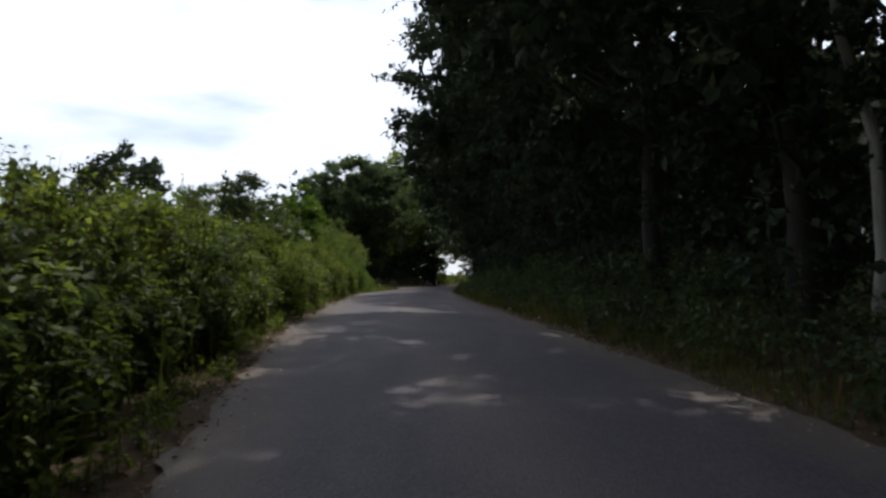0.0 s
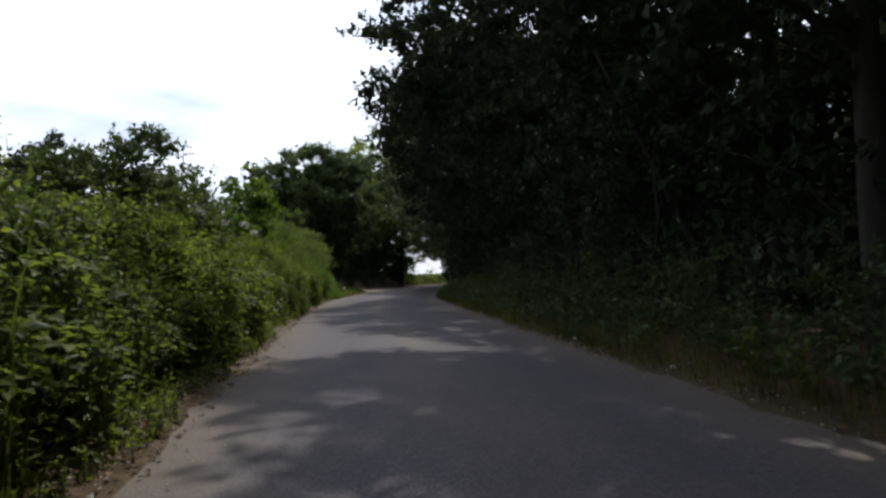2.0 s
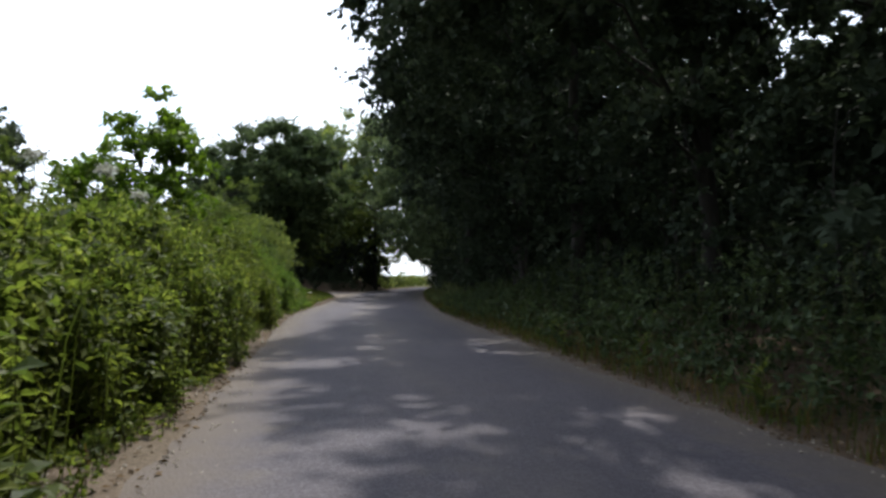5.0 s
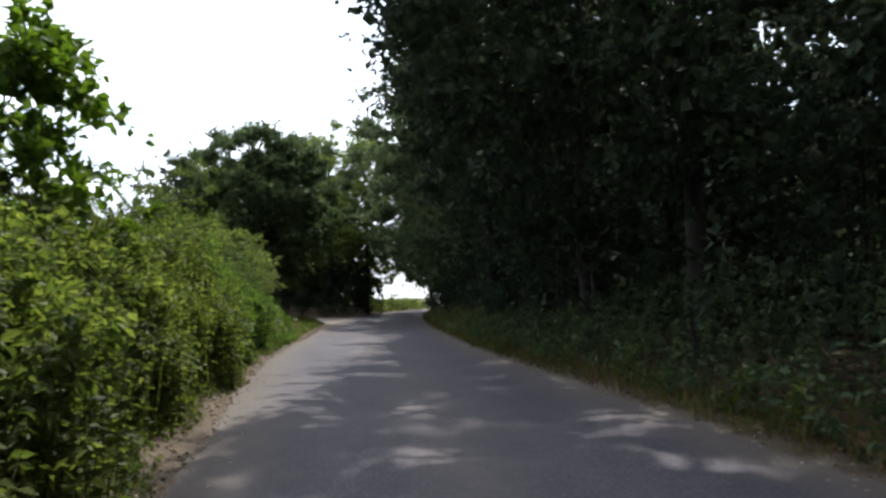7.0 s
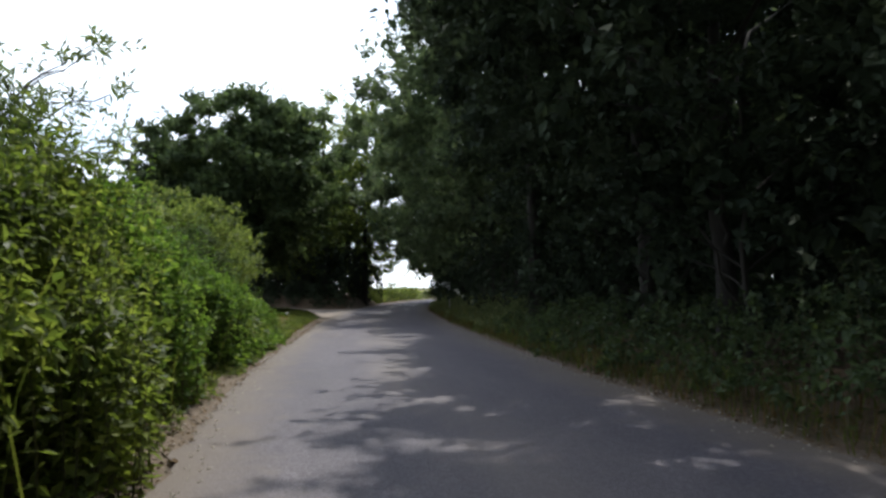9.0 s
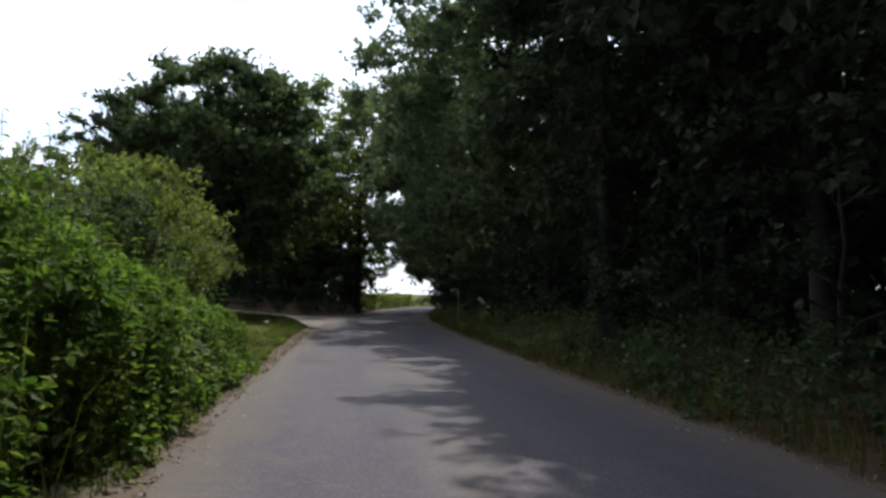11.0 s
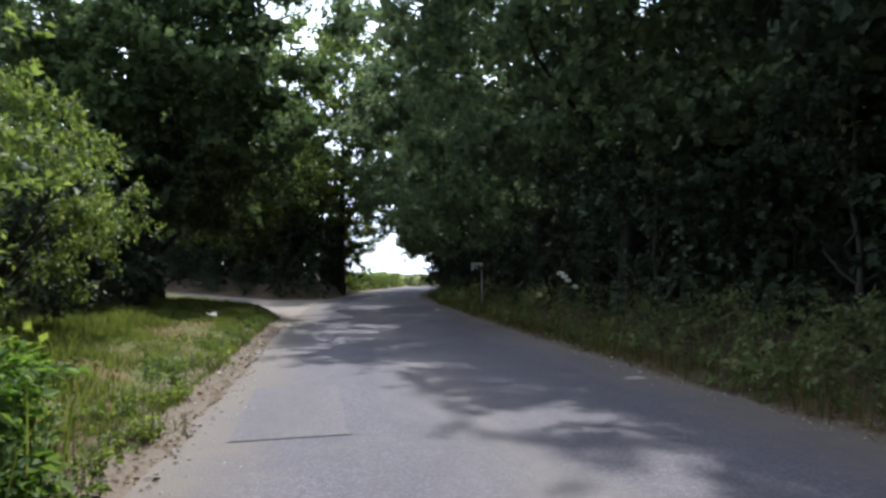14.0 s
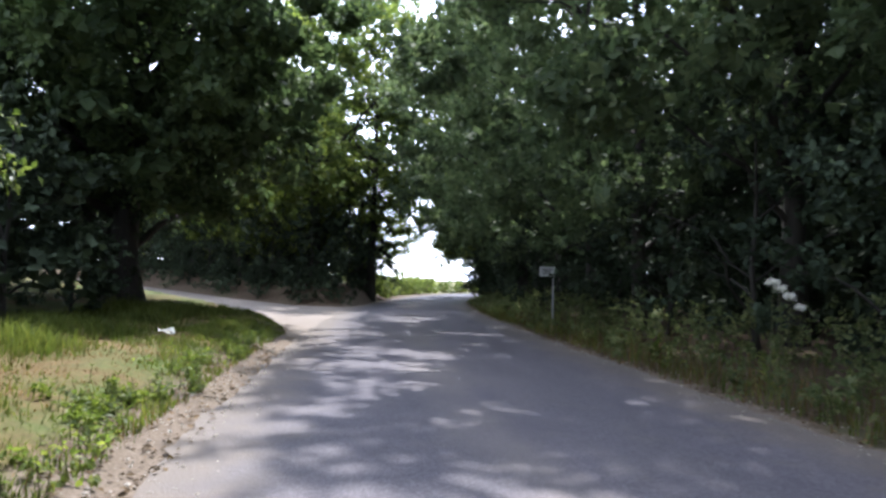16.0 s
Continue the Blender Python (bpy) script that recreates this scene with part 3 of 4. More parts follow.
# along the lane, metres from its margin, size
# the first three, unseen behind the start, are set to shade it
FRONT = [(-18, 2.0, 1.2), (-8.5, 2.0, 1.2), (-3.0, 1.6, 1.25), (3.0, 1.5, 1.22), (8.3, 2.3, 1.1), (13, 2.6, 1.08), (17.5, 4.4, 1), (22, 4.4, 1), (26.5, 3.6, 1), (31, 2.6, 1), (35.5, 2.4, 1), (40, 3.2, 1), (45, 4.4, 1.02), (48, 7.2, 1.15), (50.5, 5.2, 1), (53.5, 7.0, 1.15), (57, 3.7, 1.12),
         (62, 2.8, 1.1), (67, 2.9, 1.08), (73, 2.6, 1.06), (79, 2.6, 1.05), (85, 2.6, 1.08), (92, 2.4, 1.1), (99, 1.8, 1.08), (106, 1.4, 1.0)]
used = set()
for i, (y, off, size) in enumerate(FRONT, 1):
    x = float(right_edge(y)) + off
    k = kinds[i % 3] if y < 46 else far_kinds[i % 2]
    turn, s = (i * 37 % 70) - 35.0, size * (0.96 + 0.03 * ((i * 7) % 4))
    if k.name in used:
        again(k, x, y, turn, s)
    else:
        place(k, x, y, turn, s)
        used.add(k.name)
back = tree("woodland_tree", 21, 15.0, 0.6, 4.7, 100, 26, 0.34, LEAF_DEEP, 0.24, 8, clump_r=BIG, inner=26, broad=0.42, label="dark filler tree of the wood, shade put into its leaf colour", group="trees of the wood")
place(back, float(right_edge(-6)) + 8, -6, 0)
for i, y in enumerate(range(1, 106, 7)):
    if not 33 < y < 40:
        again(back, float(right_edge(y)) + 7.6 + (i * 5 % 3) * 0.8, y, 53.0 * i, 0.95 + 0.04 * (i % 4))
for i, y in enumerate(range(-10, 106, 9)):
    if y != 35:
        again(back, float(right_edge(y)) + 14 + (i * 7 % 3), y + 2, 31.0 * i, 1.0 + 0.04 * (i % 3))
for i, y in enumerate(range(38, 78, 6)):
    again(back, float(right_edge(y)) + 10.6, float(y), 41.0 * i, 1.0)
# unseen trees added behind the start to block sky light from there
for i, (x, y) in enumerate([(-7.0, -9.0), (-4.0, -15.0), (-6.5, -21.0), (-3.0, -28.0), (1.5, -33.0), (6.5, -30.0), (8.0, -24.0)]):
    again(back, x, y, 77.0 * i, 1.05)
hazel = tree("hazel_bush", 31, 4.6, 0.2, 2.1, 60, 38, 0.145, LEAF_WOOD_SHADED, 0.05, 10, 0.4, 0.8, inner=6, clump_r=(0.35, 0.65), label="shady hazel bush at the wood's edge", category="bush", group="bushes of the wood")
place(hazel, float(right_edge(-3)) + 3.0, -3, 0)
for i, y in enumerate(np.arange(1.5, 106, 4.2)):
    again(hazel, float(right_edge(y)) + (2.5 if y < 45 else 2.2) + (i * 5 % 4) * 0.25, float(y), 71.0 * i, 0.8 + 0.08 * (i * 3 % 5))
for i, y in enumerate((82, 85, 88, 91, 94.5, 98, 102)):
    again(hazel, float(right_edge(y)) + 1.5 + (i % 3) * 0.3, float(y), 43.0 * i, 0.85 + 0.1 * (i % 3))
# bushes added to fill the wood's depth with shade-dark leaves
fill_bush = tree("wood_fill_bush", 32, 5.0, 0.05, 2.2, 50, 20, 0.25, LEAF_DEEP, 0.07, 8, 0.4, 0.9, inner=8, broad=0.5, clump_r=(0.4, 0.8), label="dark filler bush of the wood, shade put into its leaf colour", category="bush", group="bushes of the wood")
place(fill_bush, float(right_edge(-1)) + 5.5, -1, 0)
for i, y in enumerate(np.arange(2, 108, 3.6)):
    again(fill_bush, float(right_edge(y)) + 5.2 + (i * 5 % 3) * 0.4, float(y), 37.0 * i, 0.9 + 0.1 * (i * 3 % 4))
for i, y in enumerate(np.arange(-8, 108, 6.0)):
    again(fill_bush, float(right_edge(y)) + 11 + (i * 5 % 3) * 0.6, float(y), 57.0 * i, 1.2 + 0.1 * (i % 3))
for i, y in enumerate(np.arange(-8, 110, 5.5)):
    again(fill_bush, float(right_edge(y)) + 18.5 + (i * 5 % 3) * 0.6, float(y), 17.0 * i, 1.3 + 0.1 * (i % 3))

# more fill bushes, added where pale gaps showed through the wood
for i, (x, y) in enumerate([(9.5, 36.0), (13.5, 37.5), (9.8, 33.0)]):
    again(fill_bush, x, y, 97.0 * i, 1.1)

# a dark leafy backing added to shut out sky behind the wood
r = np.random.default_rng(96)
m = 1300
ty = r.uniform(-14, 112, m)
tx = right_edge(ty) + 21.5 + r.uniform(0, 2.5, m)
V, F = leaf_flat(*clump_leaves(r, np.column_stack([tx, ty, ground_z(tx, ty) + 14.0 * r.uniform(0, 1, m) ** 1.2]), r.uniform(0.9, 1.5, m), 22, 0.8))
tagged(new("wood_backing", mesh_np("wood_backing", V, F, LEAF_DEEP)), "dark leafy backing added to close the wood's far side", "undergrowth", kind="stuff")

# dark leaves added over the floor to hide its sunlit soil
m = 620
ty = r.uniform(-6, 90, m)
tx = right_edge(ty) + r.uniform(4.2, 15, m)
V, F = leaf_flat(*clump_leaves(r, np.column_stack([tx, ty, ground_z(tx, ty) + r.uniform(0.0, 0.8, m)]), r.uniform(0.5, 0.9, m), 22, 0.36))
tagged(new("wood_floor_cover", mesh_np("wood_floor_cover", V, F, LEAF_DEEP)), "dark leaves added to cover the wood's sunlit floor", "undergrowth", kind="stuff")

PALE_BARK = bark_material("pale_bark", (0.13, 0.12, 0.10), (0.42, 0.40, 0.35))
birch = tree("birch_tree", 33, 11.0, 4.5, 2.4, 50, 120, 0.15, LEAF_WOOD_SHADED, 0.075, 10, clump_r=(0.4, 0.8), bark=PALE_BARK, lean=0.09, label="slim pale-barked birch at the wood's edge", category="tree")
place(birch, 4.3, 6.6)
birch.matrix_basis = birch.matrix_basis @ pose(0, 0, 0, 0, -2, 0)

clad = tree("ivy_clad_tree", 34, 14.0, 6.0, 3.6, 60, 150, 0.165, LEAF_WOOD_SHADED, 0.2, 12, 0.5, clump_r=BULGE, inner=60, broad=0.2, ivy=75, lean=0.03, label="tree with an ivy-clad trunk at the wood's edge", category="tree", group="trees of the wood")
place(clad, 2.75, 44.9, 40)

# a leaning tree added so that its high, unseen crown shades the lane
leaning = tree("leaning_shade_tree", 36, 13.4, 9.0, 1.9, 34, 120, 0.175, LEAF_WOOD_SHADED, 0.09, 8, 0.3, clump_r=BULGE, inner=50, broad=0.2, lean=0.03, label="slender tree added to lean over the lane and shade it", category="tree", group="trees of the wood")
place(leaning, 5.4, 18.9)
leaning.matrix_basis = leaning.matrix_basis @ pose(0, 0, 0, 0, -27, 0)

# trees round the junction
oak = tree("oak_tree", 41, 11.9, 2.2, 5.2, 350, 180, 0.185, LEAF_OAK, 0.42, 18, 0.2, clump_r=(0.9, 1.6), inner=66, broad=0.29, full=2.5, label="large dark ivy-clad oak at the junction's corner", category="tree", ivy=60)
place(oak, -8.75, 65.0, 120, 1.0)
bank_tree = tree("bank_tree", 42, 13.0, 1.2, 4.6, 110, 135, 0.21, LEAF_FIELD, 0.26, 12, 0.55, clump_r=(0.8, 1.5), inner=45, broad=0.25, full=2.4, label="leafy tree on the bank across the side road", category="tree", group="trees on the bank")
place(bank_tree, -6.5, 84.5, 20)
again(bank_tree, -12.0, 90.0, 140, 1.05)
again(bank_tree, -4.4, 84.0, 250, 1.38)
again(oak, -8.2, 94.5, 140, 1.2, "tall dark tree rising behind the bank")
again(bank_tree, -19.5, 99.0, 80, 1.0)
again(bank_tree, -1.7, 85.6, 300, 0.68, "small leafy tree leaning over the lane's bend")
bend_tree = tree("bend_tree", 45, 14.5, 3.4, 5.4, 105, 150, 0.2, LEAF_FIELD, 0.24, 14, 0.5, clump_r=(0.7, 1.35), inner=60, broad=0.2, label="leafy tree arching over the lane's bend", category="tree", group="trees over the bend")
place(bend_tree, float(right_edge(93)) + 1.2, 93.0, 30, 0.98)
again(bend_tree, float(right_edge(100)) + 0.9, 100.0, 170, 1.0)
again(bend_tree, float(left_edge(92.5)) - 1.5, 92.5, 75, 0.62, "smaller leafy tree arching over the lane's bend")
# a low bough of the tree over the bend
r = np.random.default_rng(46)
bough = np.column_stack([np.linspace(9.2, 5.4, 9), np.linspace(99.5, 100.2, 9), np.array([4.6, 4.75, 4.7, 4.6, 4.4, 4.1, 3.75, 3.4, 3.0])])
tip = bough[4:] + r.normal(0, 0.12, (5, 3))
fallen = tagged(new("hanging_bough"), "leafy bough hanging low over the lane's bend", "bough")
part("branch", mesh_np("branch", *tube(bough, np.linspace(0.07, 0.012, 9), 6), BARK, True), fallen)
part("foliage", mesh_np("foliage", *leaf_flat(*clump_leaves(r, tip, np.full(5, 0.75), 190, 0.16, 0.8, 0.6, lift=-0.5)), LEAF_OAK), fallen)
again(bank_tree, -9.5, 95.0, 200, 1.15)
for i, (x, y, k) in enumerate([(-2.6, 81.0, 0.85), (-4.4, 80.6, 0.95), (-6.4, 82.0, 1.0), (-8.4, 83.9, 1.0), (-10.6, 86.5, 1.05), (-12.9, 89.5, 1.0), (-15.5, 93.0, 1.1), (-0.9, 85.5, 0.8), (-18.0, 96.0, 1.1), (-2.2, 83.6, 1.25)]):
    again(hazel, x, y, 83.0 * i, k, "bush hanging over the earth bank by the side road")
# dark bushes added for the deep shade behind the side road
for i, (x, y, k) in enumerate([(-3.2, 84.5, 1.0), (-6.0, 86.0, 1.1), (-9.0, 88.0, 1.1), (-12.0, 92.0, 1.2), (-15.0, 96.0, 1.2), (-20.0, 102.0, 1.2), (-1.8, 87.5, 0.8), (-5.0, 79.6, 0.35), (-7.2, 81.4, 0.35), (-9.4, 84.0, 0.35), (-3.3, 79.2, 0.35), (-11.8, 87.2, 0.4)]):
    again(fill_bush, x, y, 47.0 * i, k, "dark filler bush standing in for shade on the bank")
thin = tree("ash_tree", 43, 18.0, 5.4, 3.1, 105, 78, 0.17, LEAF_OAK, 0.24, 60, 0.3, clump_r=(0.4, 0.75), inner=2, label="thin ash tree with bare forked branches against the sky", category="tree")
place(thin, -1.2, 84.0)
far_tree = tree("field_tree", 44, 16.0, 2.0, 6.0, 150, 60, 0.5, LEAF_DEEP, 0.4, 10, clump_r=(0.9, 1.6), label="round tree far off in the field", category="tree")
place(far_tree, -40.0, 81.0)
# dark trees added behind the oak to close sky gaps in it
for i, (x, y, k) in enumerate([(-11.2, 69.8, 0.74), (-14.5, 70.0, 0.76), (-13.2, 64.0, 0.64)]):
    again(back, x, y, 67.0 * i, k, "dark filler tree behind the oak, closing sky gaps")
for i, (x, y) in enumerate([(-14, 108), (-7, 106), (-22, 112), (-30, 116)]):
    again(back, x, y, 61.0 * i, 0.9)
# dark bushes added where the hollow below the oak lies in shade
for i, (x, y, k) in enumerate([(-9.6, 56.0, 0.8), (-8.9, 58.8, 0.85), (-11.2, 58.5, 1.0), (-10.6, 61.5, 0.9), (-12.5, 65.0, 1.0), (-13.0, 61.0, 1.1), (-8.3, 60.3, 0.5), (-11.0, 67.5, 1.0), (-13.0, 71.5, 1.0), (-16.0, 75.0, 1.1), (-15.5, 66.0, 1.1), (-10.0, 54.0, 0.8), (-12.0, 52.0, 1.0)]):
    again(fill_bush, x, y, 29.0 * i, k, "dark filler bush standing in for shade below the oak")

# a dark backing added to close the gaps behind the bank's trees
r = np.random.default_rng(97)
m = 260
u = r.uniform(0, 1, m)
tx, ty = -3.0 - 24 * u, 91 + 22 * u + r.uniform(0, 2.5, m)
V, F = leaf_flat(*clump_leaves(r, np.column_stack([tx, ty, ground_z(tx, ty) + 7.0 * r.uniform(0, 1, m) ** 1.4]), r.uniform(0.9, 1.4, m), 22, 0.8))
tagged(new("bank_backing", mesh_np("bank_backing", V, F, LEAF_DEEP)), "dark leafy backing closing gaps behind the trees on the bank", "undergrowth", kind="stuff")

# shrubs standing in the hedge
elder = tree("elder_bush", 51, 3.3, 0.4, 1.45, 125, 150, 0.078, LEAF_ELDER_AND_SHADE, 0.07, 20, 0.45, clump_r=(0.28, 0.48), inner=34, lift=0.45, slim=(0.45, 0.7), label="dense dark green bush standing in the hedge", category="bush")
place(elder, -5.55, 17.8, 0, 1.06)
again(elder, -6.3, 20.6, 100, 0.95)
maple = tree("maple_sapling", 52, 3.9, 0.3, 1.25, 84, 56, 0.13, LEAF_MAPLE, 0.05, 26, 0.3, 0.5, clump_r=(0.25, 0.5), inner=22, broad=0.34, label="young maple with broad light green leaves", category="tree", group="maple saplings")
place(maple, -6.1, 27.9, 0, 1.05)
again(maple, -5.8, 25.0, 90, 0.7)
again(elder, -6.6, 28.4, 200, 0.82, "dark bush below the young maple")
willow = tree("willow_bush", 53, 3.6, 0.5, 0.85, 44, 60, 0.11, LEAF_WILLOW, 0.03, 44, 0.3, clump_r=(0.2, 0.42), slim=(0.2, 0.32), inner=0, label="wispy grey-green willow bush", category="bush")
place(willow, -5.7, 32.8)
again(willow, -5.9, 31.6, 80, 0.85)
thorn = tree("hawthorn_bush", 54, 3.6, 0.25, 2.1, 140, 135, 0.09, LEAF_THORN, 0.08, 30, 0.65, clump_r=(0.26, 0.5), inner=20, lift=0.45, slim=(0.42, 0.65), label="rounded hawthorn bush with small pale leaves", category="bush", group="hawthorn bushes")
place(thorn, -8.25, 51.8)
thorn.scale = (1.0, 1.0, 1.22)
again(thorn, -9.5, 48.2, 120, 1.3)
shoots = tree("field_maple_bush", 55, 3.75, 0.3, 1.35, 120, 130, 0.085, LEAF_FIELD, 0.06, 30, 0.5, clump_r=(0.3, 0.62), inner=8, lift=0.8, slim=(0.45, 0.7), label="yellow-green bush with upright young shoots", category="bush", group="bushes at the hedge's end")
place(shoots, -6.75, 44.6)
again(shoots, -7.5, 46.6, 130, 0.9)
again(elder, -6.6, 42.2, 60, 0.86, "dense bush with silvery dark green leaves")
# a dark bush set inside the hawthorn in place of its inner shade
again(fill_bush, -8.2, 52.0, 20, 0.55, "dark filler bush inside the hawthorn, standing in for inner shade")


# ---- hedge bottom and verges ----
def herbs(r, xs, yv, hs, leaf_len, gap, fine=True, slim=(0.45, 0.65)):
    """Upright stems with pairs of drooping leaves: stems, leaves."""
    stems, P, D, N, L = [], [], [], [], []
    for x, y, h in zip(xs, yv, hs):
        z0 = float(ground_z(x, y)) - 0.03
        lean = r.normal(0, 0.13, 2) * h
        k = np.linspace(0, 1, 4)
        line = np.column_stack([x + lean[0] * k ** 2, y + lean[1] * k ** 2, z0 + h * k])
        stems.append(tube(line, 0.005 * (1 - 0.7 * k) + 0.001, 3))
        m = max(3, int(h * 0.95 / gap))
        f = np.linspace(0.06, 1.0, m)
        spots = np.column_stack([np.interp(f, k, line[:, j]) for j in range(3)])
        turn = r.uniform(0, 6.28) + np.arange(m) * 1.571
        for sgn in (0, np.pi):
            a = turn + sgn + r.normal(0, 0.3, m)
            P.append(spots)
            D.append(np.column_stack([np.cos(a), np.sin(a), r.uniform(-0.95, 0.2, m)]))
            N.append(np.tile([0, 0, 0.8], (m, 1)) + r.normal(0, 0.5, (m, 3)))
            L.append(leaf_len * (1.25 - 0.7 * f ** 2) * r.uniform(0.7, 1.25, m))
    P, D, N, L = (np.concatenate(v) for v in (P, D, N, L))
    W = L * r.uniform(*slim, len(L))
    return join(stems), leaf_arrays(P, D, N, L, W, 0.08) if fine else leaf_flat(P, D, N, L, W)


def bed(name, label, category, seed, plants, clumps, leaf_len, mat_leaf, gap=0.075, per=60, fine=True, slim=(0.45, 0.7), mat_low=None):
    """A stretch of weeds: stems with leaves, and lower leafy clumps between them."""
    r = np.random.default_rng(seed)
    top = tagged(new(name), label, category, kind="stuff")
    stems, leaves = herbs(r, *plants, leaf_len, gap, fine, slim)
    cx, cy, cz, cr = clumps
    P, D, N, L, W = clump_leaves(r, np.column_stack([cx, cy, cz]), cr, per, leaf_len, 0.8, 0.6, slim)
    N = unit(N + r.normal(0, 0.45, N.shape))
    low = ground_z(P[:, 0], P[:, 1]) + 0.02
    P[:, 2] = np.maximum(P[:, 2], low)
    more = leaf_arrays(P, D, N, L, W, 0.08) if fine else leaf_flat(P, D, N, L, W)
    part("stem", mesh_np("stem", *stems, STEM), top)
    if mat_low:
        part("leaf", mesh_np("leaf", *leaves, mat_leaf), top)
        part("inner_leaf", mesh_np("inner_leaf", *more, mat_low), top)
    else:
        part("leaf", mesh_np("leaf", *join([leaves, more]), mat_leaf), top)
    return top


HEDGE_Y = [-10, 0, 6, 9, 12, 16, 22, 28, 32, 35, 37.5, 40, 42, 44.2, 45.6, 46.8]
HEDGE_H = [1.4, 1.45, 1.6, 1.85, 1.75, 1.65, 1.7, 1.95, 2.35, 2.35, 1.8, 1.45, 1.45, 1.1, 0.65, 0.15]
def bulge(y):
    """How far the hedge's front leans out or falls back along the lane."""
    return 0.13 * np.sin(y * 1.9) + 0.12 * np.sin(y * 0.83 + 1.0) + 0.07 * np.sin(y * 4.1 + 2.0)


def lumps(y):
    return 1 + 0.07 * np.sin(y * 1.37 + 0.5) + 0.05 * np.sin(y * 3.3 + 1.2)


for i in range(1, 11):
    r = np.random.default_rng(100 + i)
    y0, y1 = -6 + i * 4.8, -6 + (i + 1) * 4.8
    n = 330
    yv = r.uniform(y0, y1, n)
    dist = 0.1 + 1.5 * r.uniform(0, 1, n) ** 1.3
    xs = left_edge(yv) - 0.2 - dist + bulge(yv) - 0.22 * (1 - step01(yv, 9, 13)) - 1.1 * step01(yv, 43.4, 45.4)
    hs = np.interp(yv, HEDGE_Y, HEDGE_H) * lumps(yv) * np.clip(0.4 + dist * 0.8, 0.3, 1.0) * r.uniform(0.65, 1.2, n) * np.where(r.uniform(0, 1, n) < 0.08, 1.12, 1.0)
    hs = np.minimum(hs, 1.2 * np.interp(yv, HEDGE_Y, HEDGE_H))
    m = 330
    cy = r.uniform(y0, y1, m)
    top_h = np.interp(cy, HEDGE_Y, HEDGE_H) * lumps(cy)
    up = r.uniform(0.05, 0.95, m) ** 0.8
    gap = np.array([noise.noise((float(a) * 1.5, float(c) * 2.6, 4.0)) for a, c in zip(cy, up)])
    cy, top_h, up, gap = (q[gap > np.where(cy < 13, -0.04, -0.17)] for q in (cy, top_h, up, gap))           # dark hollows between the plants
    m = len(cy)
    cx = left_edge(cy) - 0.98 + 0.46 * np.sin(np.pi * np.clip(up * 1.15, 0, 1)) - 0.8 * np.clip(up - 0.6, 0, 1) - np.abs(r.normal(0, 0.16, m)) + bulge(cy) + 0.3 * gap - 0.22 * (1 - step01(cy, 9, 13)) - 1.1 * step01(cy, 43.4, 45.4)
    cz = ground_z(cx, cy) + top_h * up
    mat = LEAF_FRESH if y0 > 31 else (LEAF_NETTLE if i % 3 else LEAF_BRAMBLE)
    # inner leaves of the first beds are darker, with inner shade put into colour
    bed("nettle_bed", "tall sunlit nettles and weeds along the hedge bottom", "nettles", 200 + i, (xs, yv, hs), (cx, cy, cz, r.uniform(0.16, 0.36, m)), 0.088, mat, 0.078, 58, False, (0.38, 0.62), LEAF_ELDER_AND_SHADE if i < 4 else (LEAF_FRESH if y0 > 31 else LEAF_BRAMBLE))
    # brambles fill the hedge behind
    m = 70 if y0 < 36 else 16
    by = r.uniform(y0, y1, m)
    bx = left_edge(by) - r.uniform(1.1, 2.6, m)
    bz = ground_z(bx, by) + np.interp(by, HEDGE_Y, HEDGE_H) * r.uniform(0.1, 0.95, m)
    V, F = solid_clumps(r, np.column_stack([bx, by, bz]), r.uniform(0.3, 0.5, m), 60, 0.1, 8)
    tagged(new("bramble_thicket", mesh_np("bramble_thicket", V, F, LEAF_BRAMBLE)), "tangled bramble leaves filling the hedge", "brambles", kind="stuff")

# low fresh nettles spilling from the hedge's end to the lane
r = np.random.default_rng(130)
n, m = 420, 230
yv, cy = r.uniform(36.5, 44.6, n), r.uniform(36.5, 44.4, m)
dist, cd = 0.12 + 1.5 * r.uniform(0, 1, n), 0.2 + 1.3 * r.uniform(0, 1, m)
xs, cx = left_edge(yv) - dist - 0.5 * step01(yv, 43.2, 44.6), left_edge(cy) - cd - 0.5 * step01(cy, 43.2, 44.6)
low = 1 - 0.35 * step01(yv, 42.5, 44.6)
bed("nettle_bed", "low fresh green nettles spilling from the hedge's end", "nettles", 230, (xs, yv, np.clip(0.32 + 0.5 * dist, 0, 0.95) * r.uniform(0.7, 1.2, n) * low), (cx, cy, ground_z(cx, cy) + np.clip(0.12 + 0.4 * cd, 0, 0.7) * r.uniform(0.4, 1.0, m), r.uniform(0.15, 0.28, m)), 0.105, LEAF_FRESH, 0.085, 36, False, (0.42, 0.66))

for i in range(13):
    r = np.random.default_rng(300 + i)
    y0, y1 = -4 + i * 7, -4 + (i + 1) * 7
    n = 130 if y0 < 50 else 50
    yv = r.uniform(y0, y1, n)
    dist = r.uniform(0.1, 2.6, n)
    xs = right_edge(yv) + 0.2 + dist
    TALL = ([-5, 10, 14, 30, 36, 60, 100], [0.95, 1.1, 1.35, 1.45, 0.9, 0.95, 0.95])
    hs = np.interp(yv, *TALL) * np.clip(0.35 + dist * 0.55, 0.3, 1.1) * r.uniform(0.75, 1.15, n)
    m = 130 if y0 < 50 else 80
    cy = r.uniform(y0, y1, m)
    cd = r.uniform(0.12, 2.6, m)
    cx = right_edge(cy) + 0.15 + cd
